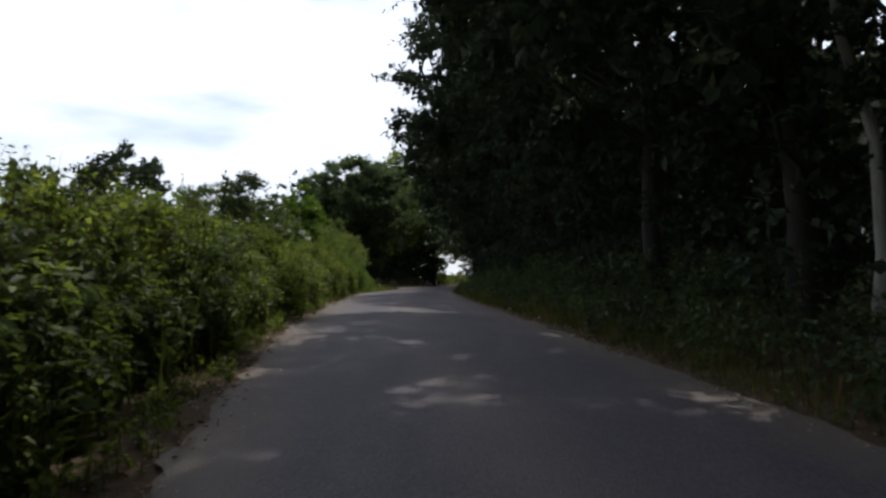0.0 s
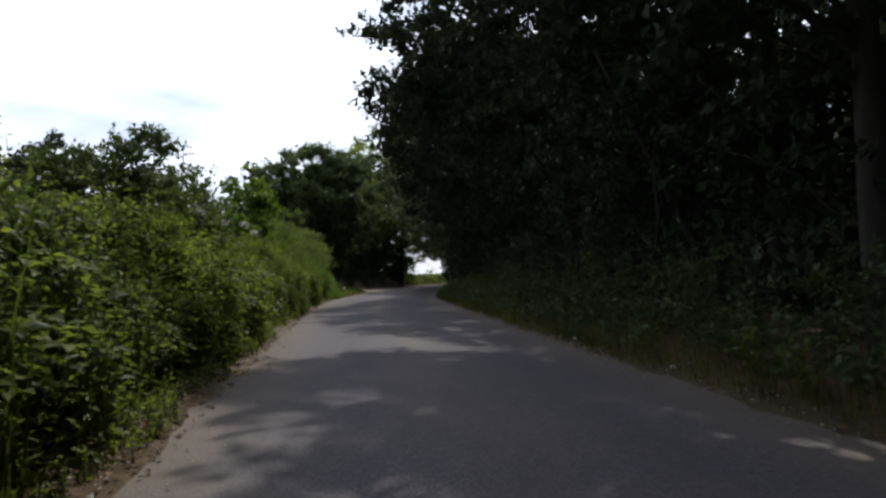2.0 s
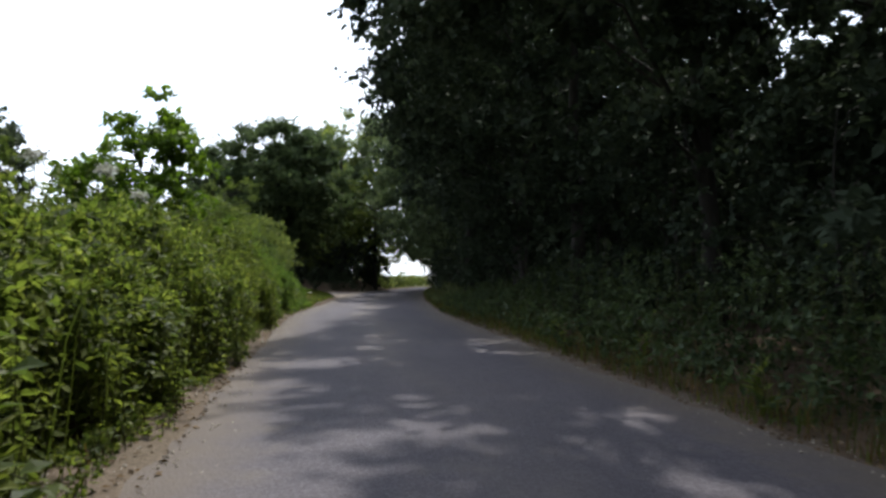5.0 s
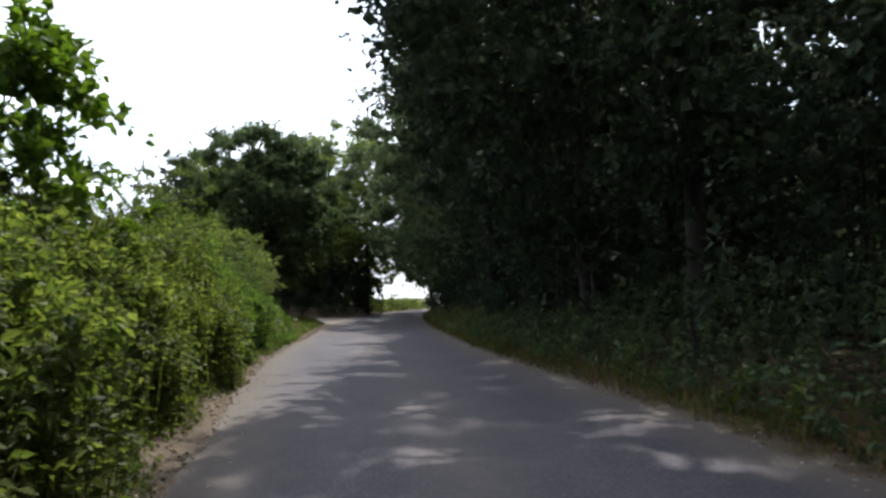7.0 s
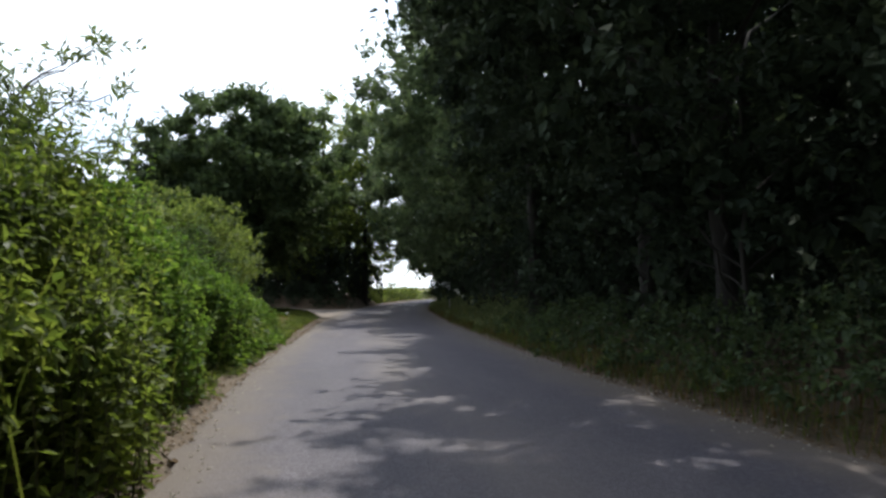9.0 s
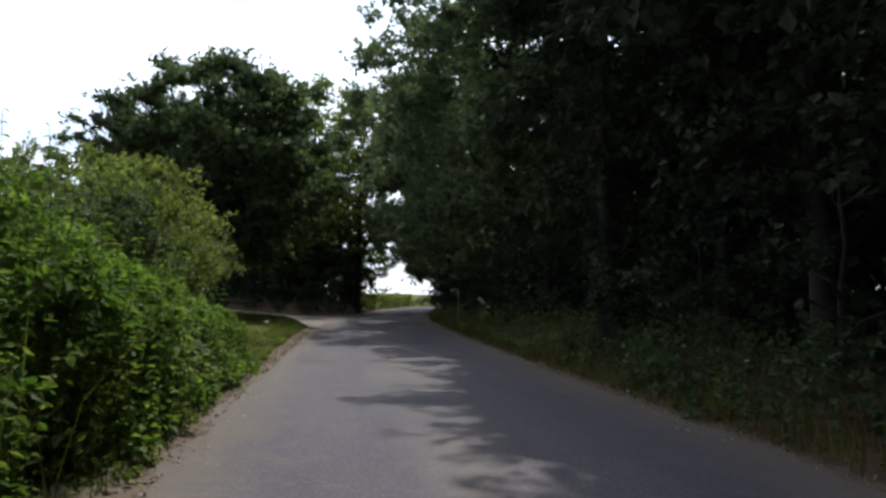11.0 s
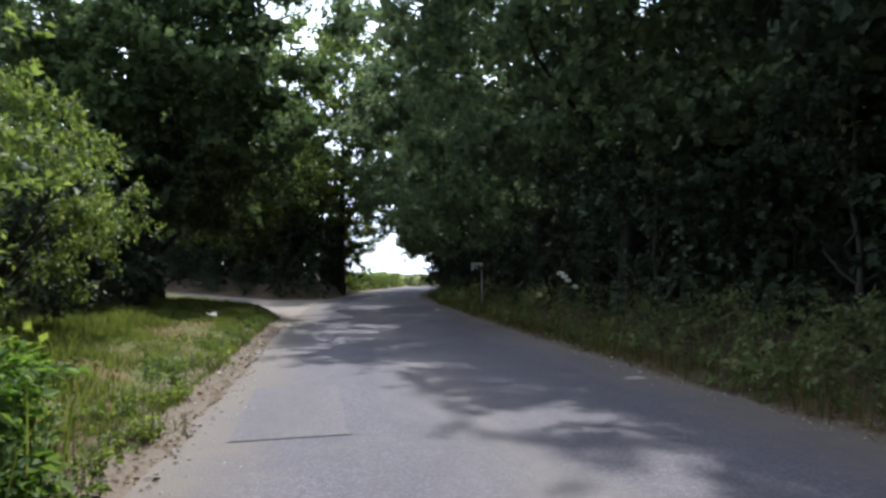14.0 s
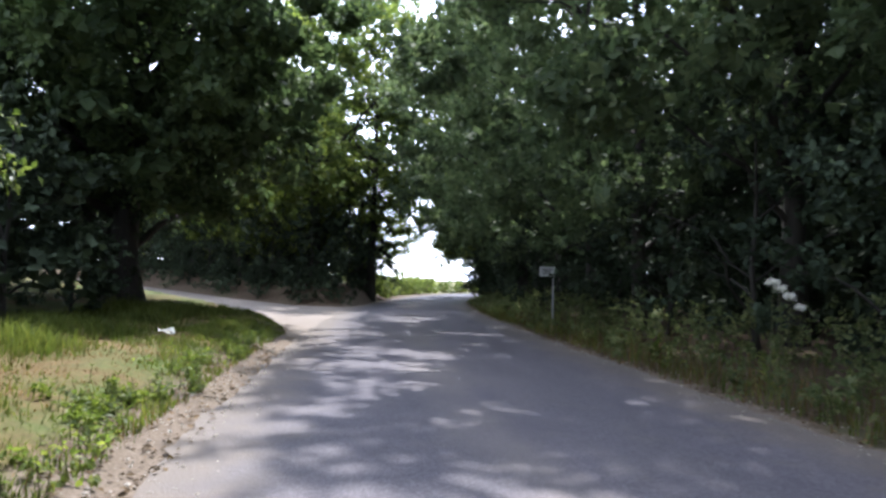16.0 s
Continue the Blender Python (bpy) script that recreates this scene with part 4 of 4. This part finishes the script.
    cz = ground_z(cx, cy) + np.interp(cy, *TALL) * np.clip(0.2 + cd * 0.5, 0, 1.0) * r.uniform(0.2, 0.95, m)
    # shade is painted into the nearer beds, light into the farther ones
    bed("nettle_bed", "nettles along the wood's edge, light and shade put into leaf colour", "nettles", 400 + i, (xs, yv, hs), (cx, cy, cz, r.uniform(0.2, 0.4, m)), 0.09, LEAF_SHADE if y0 < 40 else LEAF_VERGE_LIT, 0.11, 38, False)


def blades(r, xs, yv, hs, width, mat, name, lie=(0.1, 0.8)):
    """Bent grass blades of three triangles."""
    n = len(xs)
    z = ground_z(xs, yv) - 0.01
    a = r.uniform(0, 6.28, n)
    bend = r.uniform(*lie, n) * hs
    side_way = np.column_stack([np.cos(a), np.sin(a), np.zeros(n)])
    out = np.column_stack([-np.sin(a), np.cos(a), np.zeros(n)])
    p = np.column_stack([xs, yv, z])
    up = np.array([0, 0, 1.0])
    w = width * r.uniform(0.6, 1.3, n)[:, None]
    mid = p + up * (hs * 0.6)[:, None] + out * (bend * 0.35)[:, None]
    tip = p + up * hs[:, None] + out * bend[:, None]
    V = np.stack([p - side_way * w, p + side_way * w, mid + side_way * w * 0.7, mid - side_way * w * 0.7, tip], 1).reshape(-1, 3)
    b = np.arange(n, dtype=np.int32)[:, None, None] * 5
    F = (np.array([[0, 1, 2], [0, 2, 3], [3, 2, 4]], np.int32)[None] + b).reshape(-1, 3)
    return mesh_np(name, V, F, mat)


def worn(x, y):
    """The trodden brown patch in the middle of the corner verge."""
    return np.exp(-((x + 5.45 - 0.12 * (y - 53.5)) / 0.55) ** 2 - ((y - 53.5) / 1.8) ** 2)


r = np.random.default_rng(70)
n = 84000
yv = r.uniform(43, 65, n)
xs = left_edge(yv) - 0.36 - 4.6 * r.uniform(0, 1, n) ** 1.1
keep = (yv < side_near_y(xs) - 0.3)
xs, yv = xs[keep], yv[keep]
tuft = np.array([noise.noise((float(a) * 1.1, float(b) * 0.8, 3.0)) + 0.5 * noise.noise((float(a) * 3.1, float(b) * 2.6, 8.0)) for a, b in zip(xs, yv)])
back_off = np.clip((left_edge(yv) - xs - 1.7) / 1.2, 0, 1)                 # longer away from the lane
hs = r.uniform(0.03, 0.09, len(xs)) * (1 + 0.9 * np.clip(tuft + 0.1, 0, 1)) * (1 + 1.8 * back_off)
keep = r.uniform(0, 1, len(xs)) < np.clip(0.7 + tuft * 1.0, 0.15, 1) * (1 - 0.85 * worn(xs, yv))
xs, yv, hs, tuft = xs[keep], yv[keep], hs[keep], tuft[keep]
dry = r.uniform(0, 1, len(xs)) < np.clip(0.22 - tuft * 0.5 + worn(xs, yv), 0.05, 0.9)
for pick, mat, name, label in [(~dry, GRASS, "verge_grass", "sunlit rough grass on the corner verge"), (dry, DRY, "dry_grass", "straw-coloured dry grass on the corner verge")]:
    tagged(new(name, blades(r, xs[pick], yv[pick], hs[pick] * (1 if name == "verge_grass" else 0.45), 0.007, mat, name, (0.1, 0.9) if name == "verge_grass" else (0.8, 2.6))), label, "grass", kind="stuff")
# low weeds where the verge meets the lane
n = 300
yv = r.uniform(45.5, 60, n)
xs = left_edge(yv) - 0.46 - np.abs(r.normal(0, 0.22, n)) - 0.15 * np.sin(yv * 2.1)
m = 130
cy = r.uniform(45.5, 60, m)
cx = left_edge(cy) - 0.5 - np.abs(r.normal(0, 0.2, m)) - 0.15 * np.sin(cy * 2.1)
bed("weed_strip", "low green weeds between grass and lane", "weeds", 72, (xs, yv, r.uniform(0.08, 0.24, n)), (cx, cy, ground_z(cx, cy) + 0.05, r.uniform(0.08, 0.17, m)), 0.055, LEAF_BRAMBLE, 0.05, 34, False)

# dark leaves laid over the bare bank in place of its shade
r = np.random.default_rng(95)
m = 330
bx = -1.6 - r.uniform(0, 20, m)
by = side_far_y(bx) + r.uniform(0.5, 4.5, m)
bz = ground_z(bx, by) + r.uniform(0.0, 0.7, m)
V, F = leaf_flat(*clump_leaves(r, np.column_stack([bx, by, bz]), r.uniform(0.3, 0.6, m), 60, 0.14))
tagged(new("bank_dark_cover", mesh_np("bank_dark_cover", V, F, LEAF_DEEP)), "dark leaves added over the earth bank for its shade", "undergrowth", kind="stuff")

# grass and dry stalks along both margins
for i, (mat, n, lo, hi, name, label) in enumerate([(GRASS, 7000, 0.06, 0.26, "margin_grass", "thin green grass along the lane's margins"), (DRY, 3500, 0.08, 0.36, "dry_grass", "dry straw-coloured grass along the lane's margins")]):
    r = np.random.default_rng(80 + i)
    yv = r.uniform(-3, 76, n)
    right = r.uniform(0, 1, n) < 0.7
    xs = np.where(right, right_edge(yv) + 0.12 + np.abs(r.normal(0, 0.45, n)), left_edge(yv) - 0.3 - np.abs(r.normal(0, 0.2, n)))
    keep = right | (yv < 58)
    hs = r.uniform(lo, hi, n) * np.where(right, 1.0, 0.5)
    tagged(new(name, blades(r, xs[keep], yv[keep], hs[keep], 0.005, mat, name)), label, "grass", kind="stuff")
r = np.random.default_rng(83)
for mat, n, name, label in [(GRASS, 5200, "long_grass", "long rough grass on the verge below the wood"), (DRY, 2600, "dry_grass", "tall withered brown grass on the verge below the wood")]:
    yv = r.uniform(-2, 84, n)
    d = np.abs(r.normal(0.15, 0.6, n))
    xs = right_edge(yv) + 0.15 + d
    hs = r.uniform(0.25, 0.75, n) * np.clip(0.4 + d * 0.6, 0.3, 1.1) * np.interp(yv, [0, 34, 40, 84], [0.8, 0.8, 1.1, 1.1])
    tagged(new(name, blades(r, xs, yv, hs, 0.005, mat, name)), label, "grass", kind="stuff")
r = np.random.default_rng(84)
n = 1300
yv = r.uniform(2.5, 9.0, n)
xs = left_edge(yv) - r.uniform(1.2, 2.4, n)
tagged(new("seed_grass", blades(r, xs, yv, r.uniform(1.25, 1.85, n), 0.006, DRY, "seed_grass")), "tall pale grass with seed heads in the hedge", "grass", kind="stuff")
n = 900
yv = r.uniform(0, 45, n)
xs = left_edge(yv) - 0.3 - r.uniform(0, 1.2, n)
tagged(new("long_grass", blades(r, xs, yv, r.uniform(0.5, 1.3, n) * np.interp(yv, HEDGE_Y, HEDGE_H) / 1.6, 0.006, GRASS, "long_grass")), "long arching grass among the hedge weeds", "grass", kind="stuff")

r = np.random.default_rng(73)
n = 700
yv = r.uniform(2, 46, n)
xs = left_edge(yv) - 0.16 - np.abs(r.normal(0, 0.14, n)) - 0.08 * np.sin(yv * 2.7)
m = 330
cy = r.uniform(2, 46, m)
cx = left_edge(cy) - 0.26 - np.abs(r.normal(0, 0.12, m)) - 0.1 * np.sin(cy * 2.7)
bed("weed_strip", "low weeds creeping from the hedge onto the lane", "weeds", 74, (xs, yv, r.uniform(0.06, 0.26, n)), (cx, cy, ground_z(cx, cy) + 0.06, r.uniform(0.08, 0.2, m)), 0.05, LEAF_BRAMBLE, 0.05, 30, False)

# broad-leaved weeds at the foot of the hedge and on both verges
LEAF_DOCK = leaf_material("dock_leaf", (0.08, 0.12, 0.03), (0.14, 0.19, 0.05), (0.24, 0.25, 0.08), 0.38, 0.55, 2.0, gloss=0.3)


def dock(name, seed, label):
    """A rosette of long drooping leaves round a few upright stems."""
    r = np.random.default_rng(seed)
    top = tagged(new(name), label, "weed", "broad-leaved weeds")
    n = 26
    a = r.uniform(0, 6.28, n)
    up = r.uniform(0.02, 0.5, n)
    P = np.column_stack([0.03 * np.cos(a), 0.03 * np.sin(a), up])
    D = np.column_stack([np.cos(a), np.sin(a), r.uniform(-0.2, 0.9, n)])
    N = np.column_stack([-0.3 * np.cos(a), -0.3 * np.sin(a), np.ones(n)])
    L = r.uniform(0.13, 0.26, n) * (1.1 - up)
    part("leaf", mesh_np("leaf", *leaf_arrays(P, D, N, L, L * r.uniform(0.32, 0.5, n), 0.1), LEAF_DOCK), top)
    stems = [tube(np.column_stack([0.05 * k * math.cos(q), 0.05 * k * math.sin(q), 0.62 * k]), 0.006 * (1 - 0.6 * k), 4) for q in (0.4, 2.6, 4.5) for k in (np.linspace(0, 1, 4),)]
    part("stem", mesh_np("stem", *join(stems), STEM, True), top)
    return top


weed = dock("dock_plant", 64, "broad-leaved green dock at the foot of the hedge")
place(weed, -2.0, 3.4)
r = np.random.default_rng(65)
for y in np.arange(4.3, 46, 0.95):
    y = float(y + r.uniform(-0.4, 0.4))
    again(weed, float(left_edge(y)) - 0.55 + float(bulge(y)) - float(r.uniform(-0.1, 0.25)), y, float(r.uniform(0, 360)), float(r.uniform(0.7, 1.35)))
for y in np.arange(4, 62, 2.3):
    y = float(y + r.uniform(-0.9, 0.9))
    again(weed, float(right_edge(y)) + float(r.uniform(0.35, 0.8)), y, float(r.uniform(0, 360)), float(r.uniform(0.6, 1.1)), "broad-leaved green dock on the verge below the wood")

# arching brambles that lean out of the hedge
def bramble(name, seed, label):
    """Canes that rise, arch over and hang, with broad leaves in threes along them."""
    r = np.random.default_rng(seed)
    top = tagged(new(name), label, "bramble", "brambles in the hedge")
    canes, P, D, N, L = [], [], [], [], []
    for k in range(46):
        a, reach, high = r.uniform(0, 6.28), r.uniform(0.35, 0.95), r.uniform(0.55, 1.35)
        u = np.linspace(0, 1, 7)
        line = np.column_stack([reach * u * math.cos(a), reach * u * math.sin(a), high * (np.sin(u * 2.1) - 0.12 * u)])
        line[:, 2] = np.maximum(line[:, 2], 0.02)
        canes.append(tube(line, 0.006 * (1 - 0.7 * u) + 0.0015, 4))
        for f in np.linspace(0.22, 1.0, 11):
            spot = np.array([np.interp(f, u, line[:, q]) for q in range(3)])
            b = a + r.uniform(-1.4, 1.4)
            for turn in (-0.8, 0.0, 0.8):
                P.append(spot + r.normal(0, 0.012, 3))
                D.append((math.cos(b + turn), math.sin(b + turn), r.uniform(-0.5, 0.25)))
                N.append((r.normal(0, 0.3), r.normal(0, 0.3), 1.0))
                L.append(r.uniform(0.07, 0.125))
    P, D, N, L = (np.array(v, float) for v in (P, D, N, L))
    part("cane", mesh_np("cane", *join(canes), STEM, True), top)
    part("leaf", mesh_np("leaf", *leaf_arrays(P, D, N, L, L * r.uniform(0.55, 0.75, len(L)), 0.06), LEAF_BRAMBLE), top)
    return top


briar = bramble("bramble_bush", 66, "arching bramble with broad green leaves at the hedge's foot")
place(briar, float(left_edge(3.6)) - 1.15, 3.6)
r = np.random.default_rng(67)
for y in (4.9, 6.2, 7.4, 8.6, 9.7, 12.3, 14.6, 17.2, 20.5, 24.0, 27.2, 30.6, 38.2, 40.4):
    again(briar, float(left_edge(y)) - (1.1 if y < 11 else 0.85) + 0.5 * float(bulge(y)), y, float(r.uniform(0, 360)), float(r.uniform(0.75, 1.12)))

# twigs lying on the earth below the hedge
r = np.random.default_rng(68)
for y in (3.4, 3.9, 4.5, 5.4, 6.9, 8.8, 11.5, 14.2, 25.6, 27.4):
    x = float(left_edge(y)) - float(r.uniform(0.12, 0.4))
    u = np.linspace(0, 1, 5)
    a, ln = r.uniform(0, 3.14), r.uniform(0.18, 0.42)
    line = np.column_stack([ln * u * math.cos(a), ln * u * math.sin(a), 0.012 + r.uniform(0, 0.02, 5)]) + np.column_stack([r.normal(0, 0.012, (5, 2)), np.zeros(5)])
    twig = tagged(new("fallen_twig", mesh_np("fallen_twig", *tube(line, 0.006 * (1 - 0.6 * u), 5), STICK, True)), "dry grey twig lying on the earth by the lane", "twig", "fallen twigs")
    twig.location = (x, y, float(ground_z(x, y)) + 0.01)

# fallen leaves and grit at the margins
r = np.random.default_rng(90)
n = 9000
yv = r.uniform(-2, 74, n)
left_side = r.uniform(0, 1, n) < 0.5
xs = np.where(left_side, left_edge(yv) + 0.05 - np.abs(r.normal(0, 0.3, n)), right_edge(yv) + 0.05 + np.abs(r.normal(0, 0.3, n)))
keep = ~(left_side & (yv > 58))
xs, yv = xs[keep], yv[keep]
n = len(xs)
P = np.column_stack([xs, yv, np.maximum(ground_z(xs, yv), np.where((xs > left_edge(yv)) & (xs < right_edge(yv)), road_z(xs, yv), -9)) + 0.012])
a = r.uniform(0, 6.28, n)
D = np.column_stack([np.cos(a), np.sin(a), r.normal(0.05, 0.2, n)])
N = np.tile([0, 0, 1.0], (n, 1)) + r.normal(0, 0.3, (n, 3))
L = r.uniform(0.025, 0.075, n)
tagged(new("leaf_litter", mesh_np("leaf_litter", *leaf_flat(P, D, N, L, L * 0.6), LITTER)), "brown fallen leaves at the lane's margins", "leaf litter", kind="stuff")

GRIT = plain_material("grit", (0.33, 0.29, 0.24), 0.9, 0.35, 30.0)


def pebbles(r, xs, yv, sizes, lift):
    """Small uneven stones of eight faces each."""
    n = len(xs)
    base = np.array([[1, 0, 0], [0, 1, 0], [-1, 0, 0], [0, -1, 0], [0, 0, 1], [0, 0, -1]], float)
    V = base[None] * (1 + r.uniform(-0.35, 0.35, (n, 6, 1))) * sizes[:, None, None] * np.array([1, 1, 0.65])
    a = r.uniform(0, 6.28, n)
    c, s = np.cos(a)[:, None], np.sin(a)[:, None]
    V = np.stack([V[..., 0] * c - V[..., 1] * s, V[..., 0] * s + V[..., 1] * c, V[..., 2]], -1)
    V += np.column_stack([xs, yv, lift + sizes * 0.35])[:, None]
    F = np.array([[0, 1, 4], [1, 2, 4], [2, 3, 4], [3, 0, 4], [1, 0, 5], [2, 1, 5], [3, 2, 5], [0, 3, 5]], np.int32)
    return V.reshape(-1, 3), (F[None] + np.arange(n)[:, None, None] * 6).reshape(-1, 3)


n = 7500
yv = r.uniform(0, 62, n)
left_side = r.uniform(0, 1, n) < 0.65
xs = np.where(left_side, left_edge(yv) - 0.12 + r.normal(0, 0.24, n), right_edge(yv) + 0.02 + r.normal(0, 0.16, n))
z = np.maximum(ground_z(xs, yv), np.where((xs > left_edge(yv)) & (xs < right_edge(yv)), road_z(xs, yv) + 0.004, -9))
tagged(new("gravel", mesh_np("gravel", *pebbles(r, xs, yv, 0.004 + 0.016 * r.uniform(0, 1, n) ** 2, z), GRIT)), "loose pale grit along the asphalt's edges", "gravel", kind="stuff")

# single pale stones lying on the margins
STONE = plain_material("pale_stone", (0.55, 0.53, 0.48), 0.85, 0.2, 20.0)
for x, y in [(-2.55, 9.75), (2.35, 10.3), (1.9, 13.2), (1.62, 16.2), (-3.75, 27.0), (0.95, 40.2), (-4.35, 49.0), (1.35, 49.6), (-4.2, 51.3)]:
    sx = np.zeros(1)
    V, F = pebbles(r, sx, sx, np.array([r.uniform(0.025, 0.04)]), sx)
    ob = new("stone", mesh_np("stone", V, F, STONE))
    ob.location = (x, y, float(max(ground_z(x, y), road_z(x, y) + 0.0)))
    tagged(ob, "single pale stone lying at the lane's margin", "stone", "stones at the margin")

# a mended patch in the asphalt with a dark seam
PATCH = asphalt_material("patched_asphalt", 0.16, margin=False)
SEAM = plain_material("seam_tar", (0.03, 0.03, 0.032), 0.6, 0.2)


def slab(name, x0, x1, y0, y1, lift, mat, parent=None):
    xs2, ys2 = np.linspace(x0, x1, 6), np.linspace(y0, y1, 8)
    X, Y = np.meshgrid(xs2, ys2)
    u = (X - left_edge(Y)) / (right_edge(Y) - left_edge(Y))
    Z = road_z(X, Y) + 0.03 * (1 - (2 * u - 1) ** 2) + lift
    k = np.arange(7)[:, None] * 6 + np.arange(5)[None]
    me = mesh_np(name, np.stack([X, Y, Z], -1).reshape(-1, 3), np.stack([k, k + 1, k + 7, k + 6], -1).reshape(-1, 4), mat)
    return part(name, me, parent) if parent else new(name, me)


mend = tagged(slab("road_patch", -3.8, -2.9, 45.3, 47.8, 0.005, PATCH), "mended rectangle of smoother asphalt with a dark seam", "road patch", kind="structure")
slab("seam", -3.83, -2.87, 45.28, 45.3, 0.007, SEAM, mend)
slab("seam", -2.9, -2.885, 45.3, 46.0, 0.007, SEAM, mend)

# white umbels and other flowers
def umbel(name, seed, height, label):
    r = np.random.default_rng(seed)
    top = tagged(new(name), label, "flower", "white umbels of the verge")
    k = np.linspace(0, 1, 5)
    line = np.column_stack([0.05 * np.sin(k * 2), 0.03 * k, height * k])
    rays, P = [tube(line, 0.006 * (1 - 0.5 * k), 5)], []
    tip = line[-1]
    for a in np.linspace(0, 6.28, 9, endpoint=False):
        e = tip + np.array([math.cos(a) * 0.036, math.sin(a) * 0.036, 0.04 + r.uniform(-0.01, 0.01)])
        rays.append(tube(np.linspace(tip, e, 3), np.array([0.002, 0.0018, 0.0015]), 3))
        P.append(e + r.normal(0, 0.016, (18, 3)))
    P = np.concatenate(P)
    n = len(P)
    b = r.uniform(0, 6.28, n)
    V, F = leaf_flat(P, np.column_stack([np.cos(b), np.sin(b), r.normal(0.2, 0.6, n)]), r.normal(0, 0.7, (n, 3)) + np.array([0, -0.6, 0.8]), np.full(n, 0.021), np.full(n, 0.017))
    part("stem", mesh_np("stem", *join(rays), STEM, True), top)
    part("flower_head", mesh_np("flower_head", V, F, PETAL), top, "flat white flower head")
    return top


u1 = umbel("hogweed", 61, 1.25, "white-flowered hogweed stalk in the verge")
place(u1, 1.54, 52.1)
r = np.random.default_rng(62)
for x, y, k in [(1.62, 52.05, 0.93), (1.49, 52.2, 1.06), (1.74, 52.1, 0.84), (1.7, 38.6, 0.45), (2.0, 43.5, 0.45), (-4.3, 17.0, 1.6), (-4.9, 21.5, 1.7), (-4.9, 22.7, 1.75), (-4.95, 24.0, 1.65), (-4.6, 24.3, 1.2), (-5.0, 34.0, 1.3)]:
    again(u1, x, y, float(r.uniform(0, 360)), k)

# a scrap of white paper on the grass
PAPER = plain_material("paper", (0.75, 0.74, 0.70), 0.8, 0.08)
bm = bmesh.new()
grid = [[bm.verts.new((0.16 * u - 0.08, 0.11 * w - 0.055, 0.02 + 0.018 * math.sin(u * 5 + w * 3) + 0.012 * math.cos(w * 7))) for u in (0, 0.25, 0.5, 0.75, 1)] for w in (0, 0.33, 0.66, 1)]
for a in range(3):
    for c in range(4):
        bm.faces.new((grid[a][c], grid[a][c + 1], grid[a + 1][c + 1], grid[a + 1][c]))
bmesh.ops.solidify(bm, geom=bm.faces[:], thickness=0.002)
me = bpy.data.meshes.new("paper_scrap")
bm.to_mesh(me)
bm.free()
me.materials.append(PAPER)
scrap = tagged(new("paper_scrap", me), "crumpled white scrap of paper on the grass verge", "litter")
scrap.matrix_basis = pose(-5.4, 56.0, float(ground_z(-5.4, 56.0)) + 0.1, 14, 5, 30) @ Matrix.Scale(1.5, 4)

# the small sign beyond the junction
SIGN_WHITE = plain_material("sign_face", (0.55, 0.55, 0.53), 0.5, 0.1)
SIGN_POST = plain_material("galvanised_post", (0.30, 0.31, 0.32), 0.5, 0.2, 20.0, 0.6)
SIGN_INK = plain_material("sign_ink", (0.05, 0.05, 0.05), 0.6, 0.1)


def box(name, lo, hi, mat, parent, bevel=0.003, label=""):
    bm = bmesh.new()
    bmesh.ops.create_cube(bm, size=1.0)
    for q in bm.verts:
        q.co = Vector([lo[i] + (hi[i] - lo[i]) * (q.co[i] + 0.5) for i in range(3)])
    bmesh.ops.bevel(bm, geom=bm.edges[:], offset=bevel, segments=1, affect="EDGES")
    me = bpy.data.meshes.new(name)
    bm.to_mesh(me)
    bm.free()
    me.materials.append(mat)
    return part(name, me, parent, label)


sign = tagged(new("sign_post"), "small weathered white sign on a thin grey post", "sign")
V, F = tube([(0.18, 0, 0), (0.18, 0, 0.9), (0.18, 0, 1.78)], [0.025, 0.025, 0.025], 10)
part("post", mesh_np("post", V, F, SIGN_POST, True), sign)
plate = box("plate", (-0.22, -0.035, 1.5), (0.22, -0.026, 1.78), SIGN_WHITE, sign)
for k, (a, c, h) in enumerate([(-0.16, 0.16, 1.70), (-0.16, 0.10, 1.64), (-0.16, 0.14, 1.58)]):
    box("writing_line", (a, -0.039, h - 0.014), (c, -0.0352, h + 0.014), SIGN_INK, plate, 0.001)
sign.matrix_basis = pose(2.95, 64.3, float(ground_z(2.95, 64.3)) - 0.02, 0, 0, -8)

# low hedges and crops round the field beyond the lane's bend
for i in range(9):
    r = np.random.default_rng(500 + i)
    m = 60
    u = r.uniform(0, 1, m)
    hx, hy = -12 + (i + u) * 6.0, 114 + 3.0 * np.sin((i + u) * 0.7)
    hz = r.uniform(0.05, 1.0, m) * np.where(hx < 4, 2.0, 1.35 + 0.3 * np.sin(i * 1.7))
    V, F = leaf_flat(*clump_leaves(r, np.column_stack([hx, hy + r.normal(0, 0.4, m), hz]), r.uniform(0.4, 0.7, m), 26, 0.27))
    tagged(new("far_hedge", mesh_np("far_hedge", V, F, LEAF_THORN)), "low green hedge along the far field", "hedge", kind="stuff")

for i in range(5):
    r = np.random.default_rng(520 + i)
    m = 70
    hy = 86 + (i + r.uniform(0, 1, m)) * 5.4
    hx = left_edge(hy) - 0.7 - r.uniform(0, 1.6, m)
    hz = ground_z(hx, hy) + r.uniform(0.05, 1.0, m) * 1.4
    V, F = leaf_flat(*clump_leaves(r, np.column_stack([hx, hy, hz]), r.uniform(0.3, 0.5, m), 45, 0.16))
    tagged(new("far_hedge", mesh_np("far_hedge", V, F, LEAF_FIELD)), "sunlit green growth beside the lane's bend", "hedge", kind="stuff")
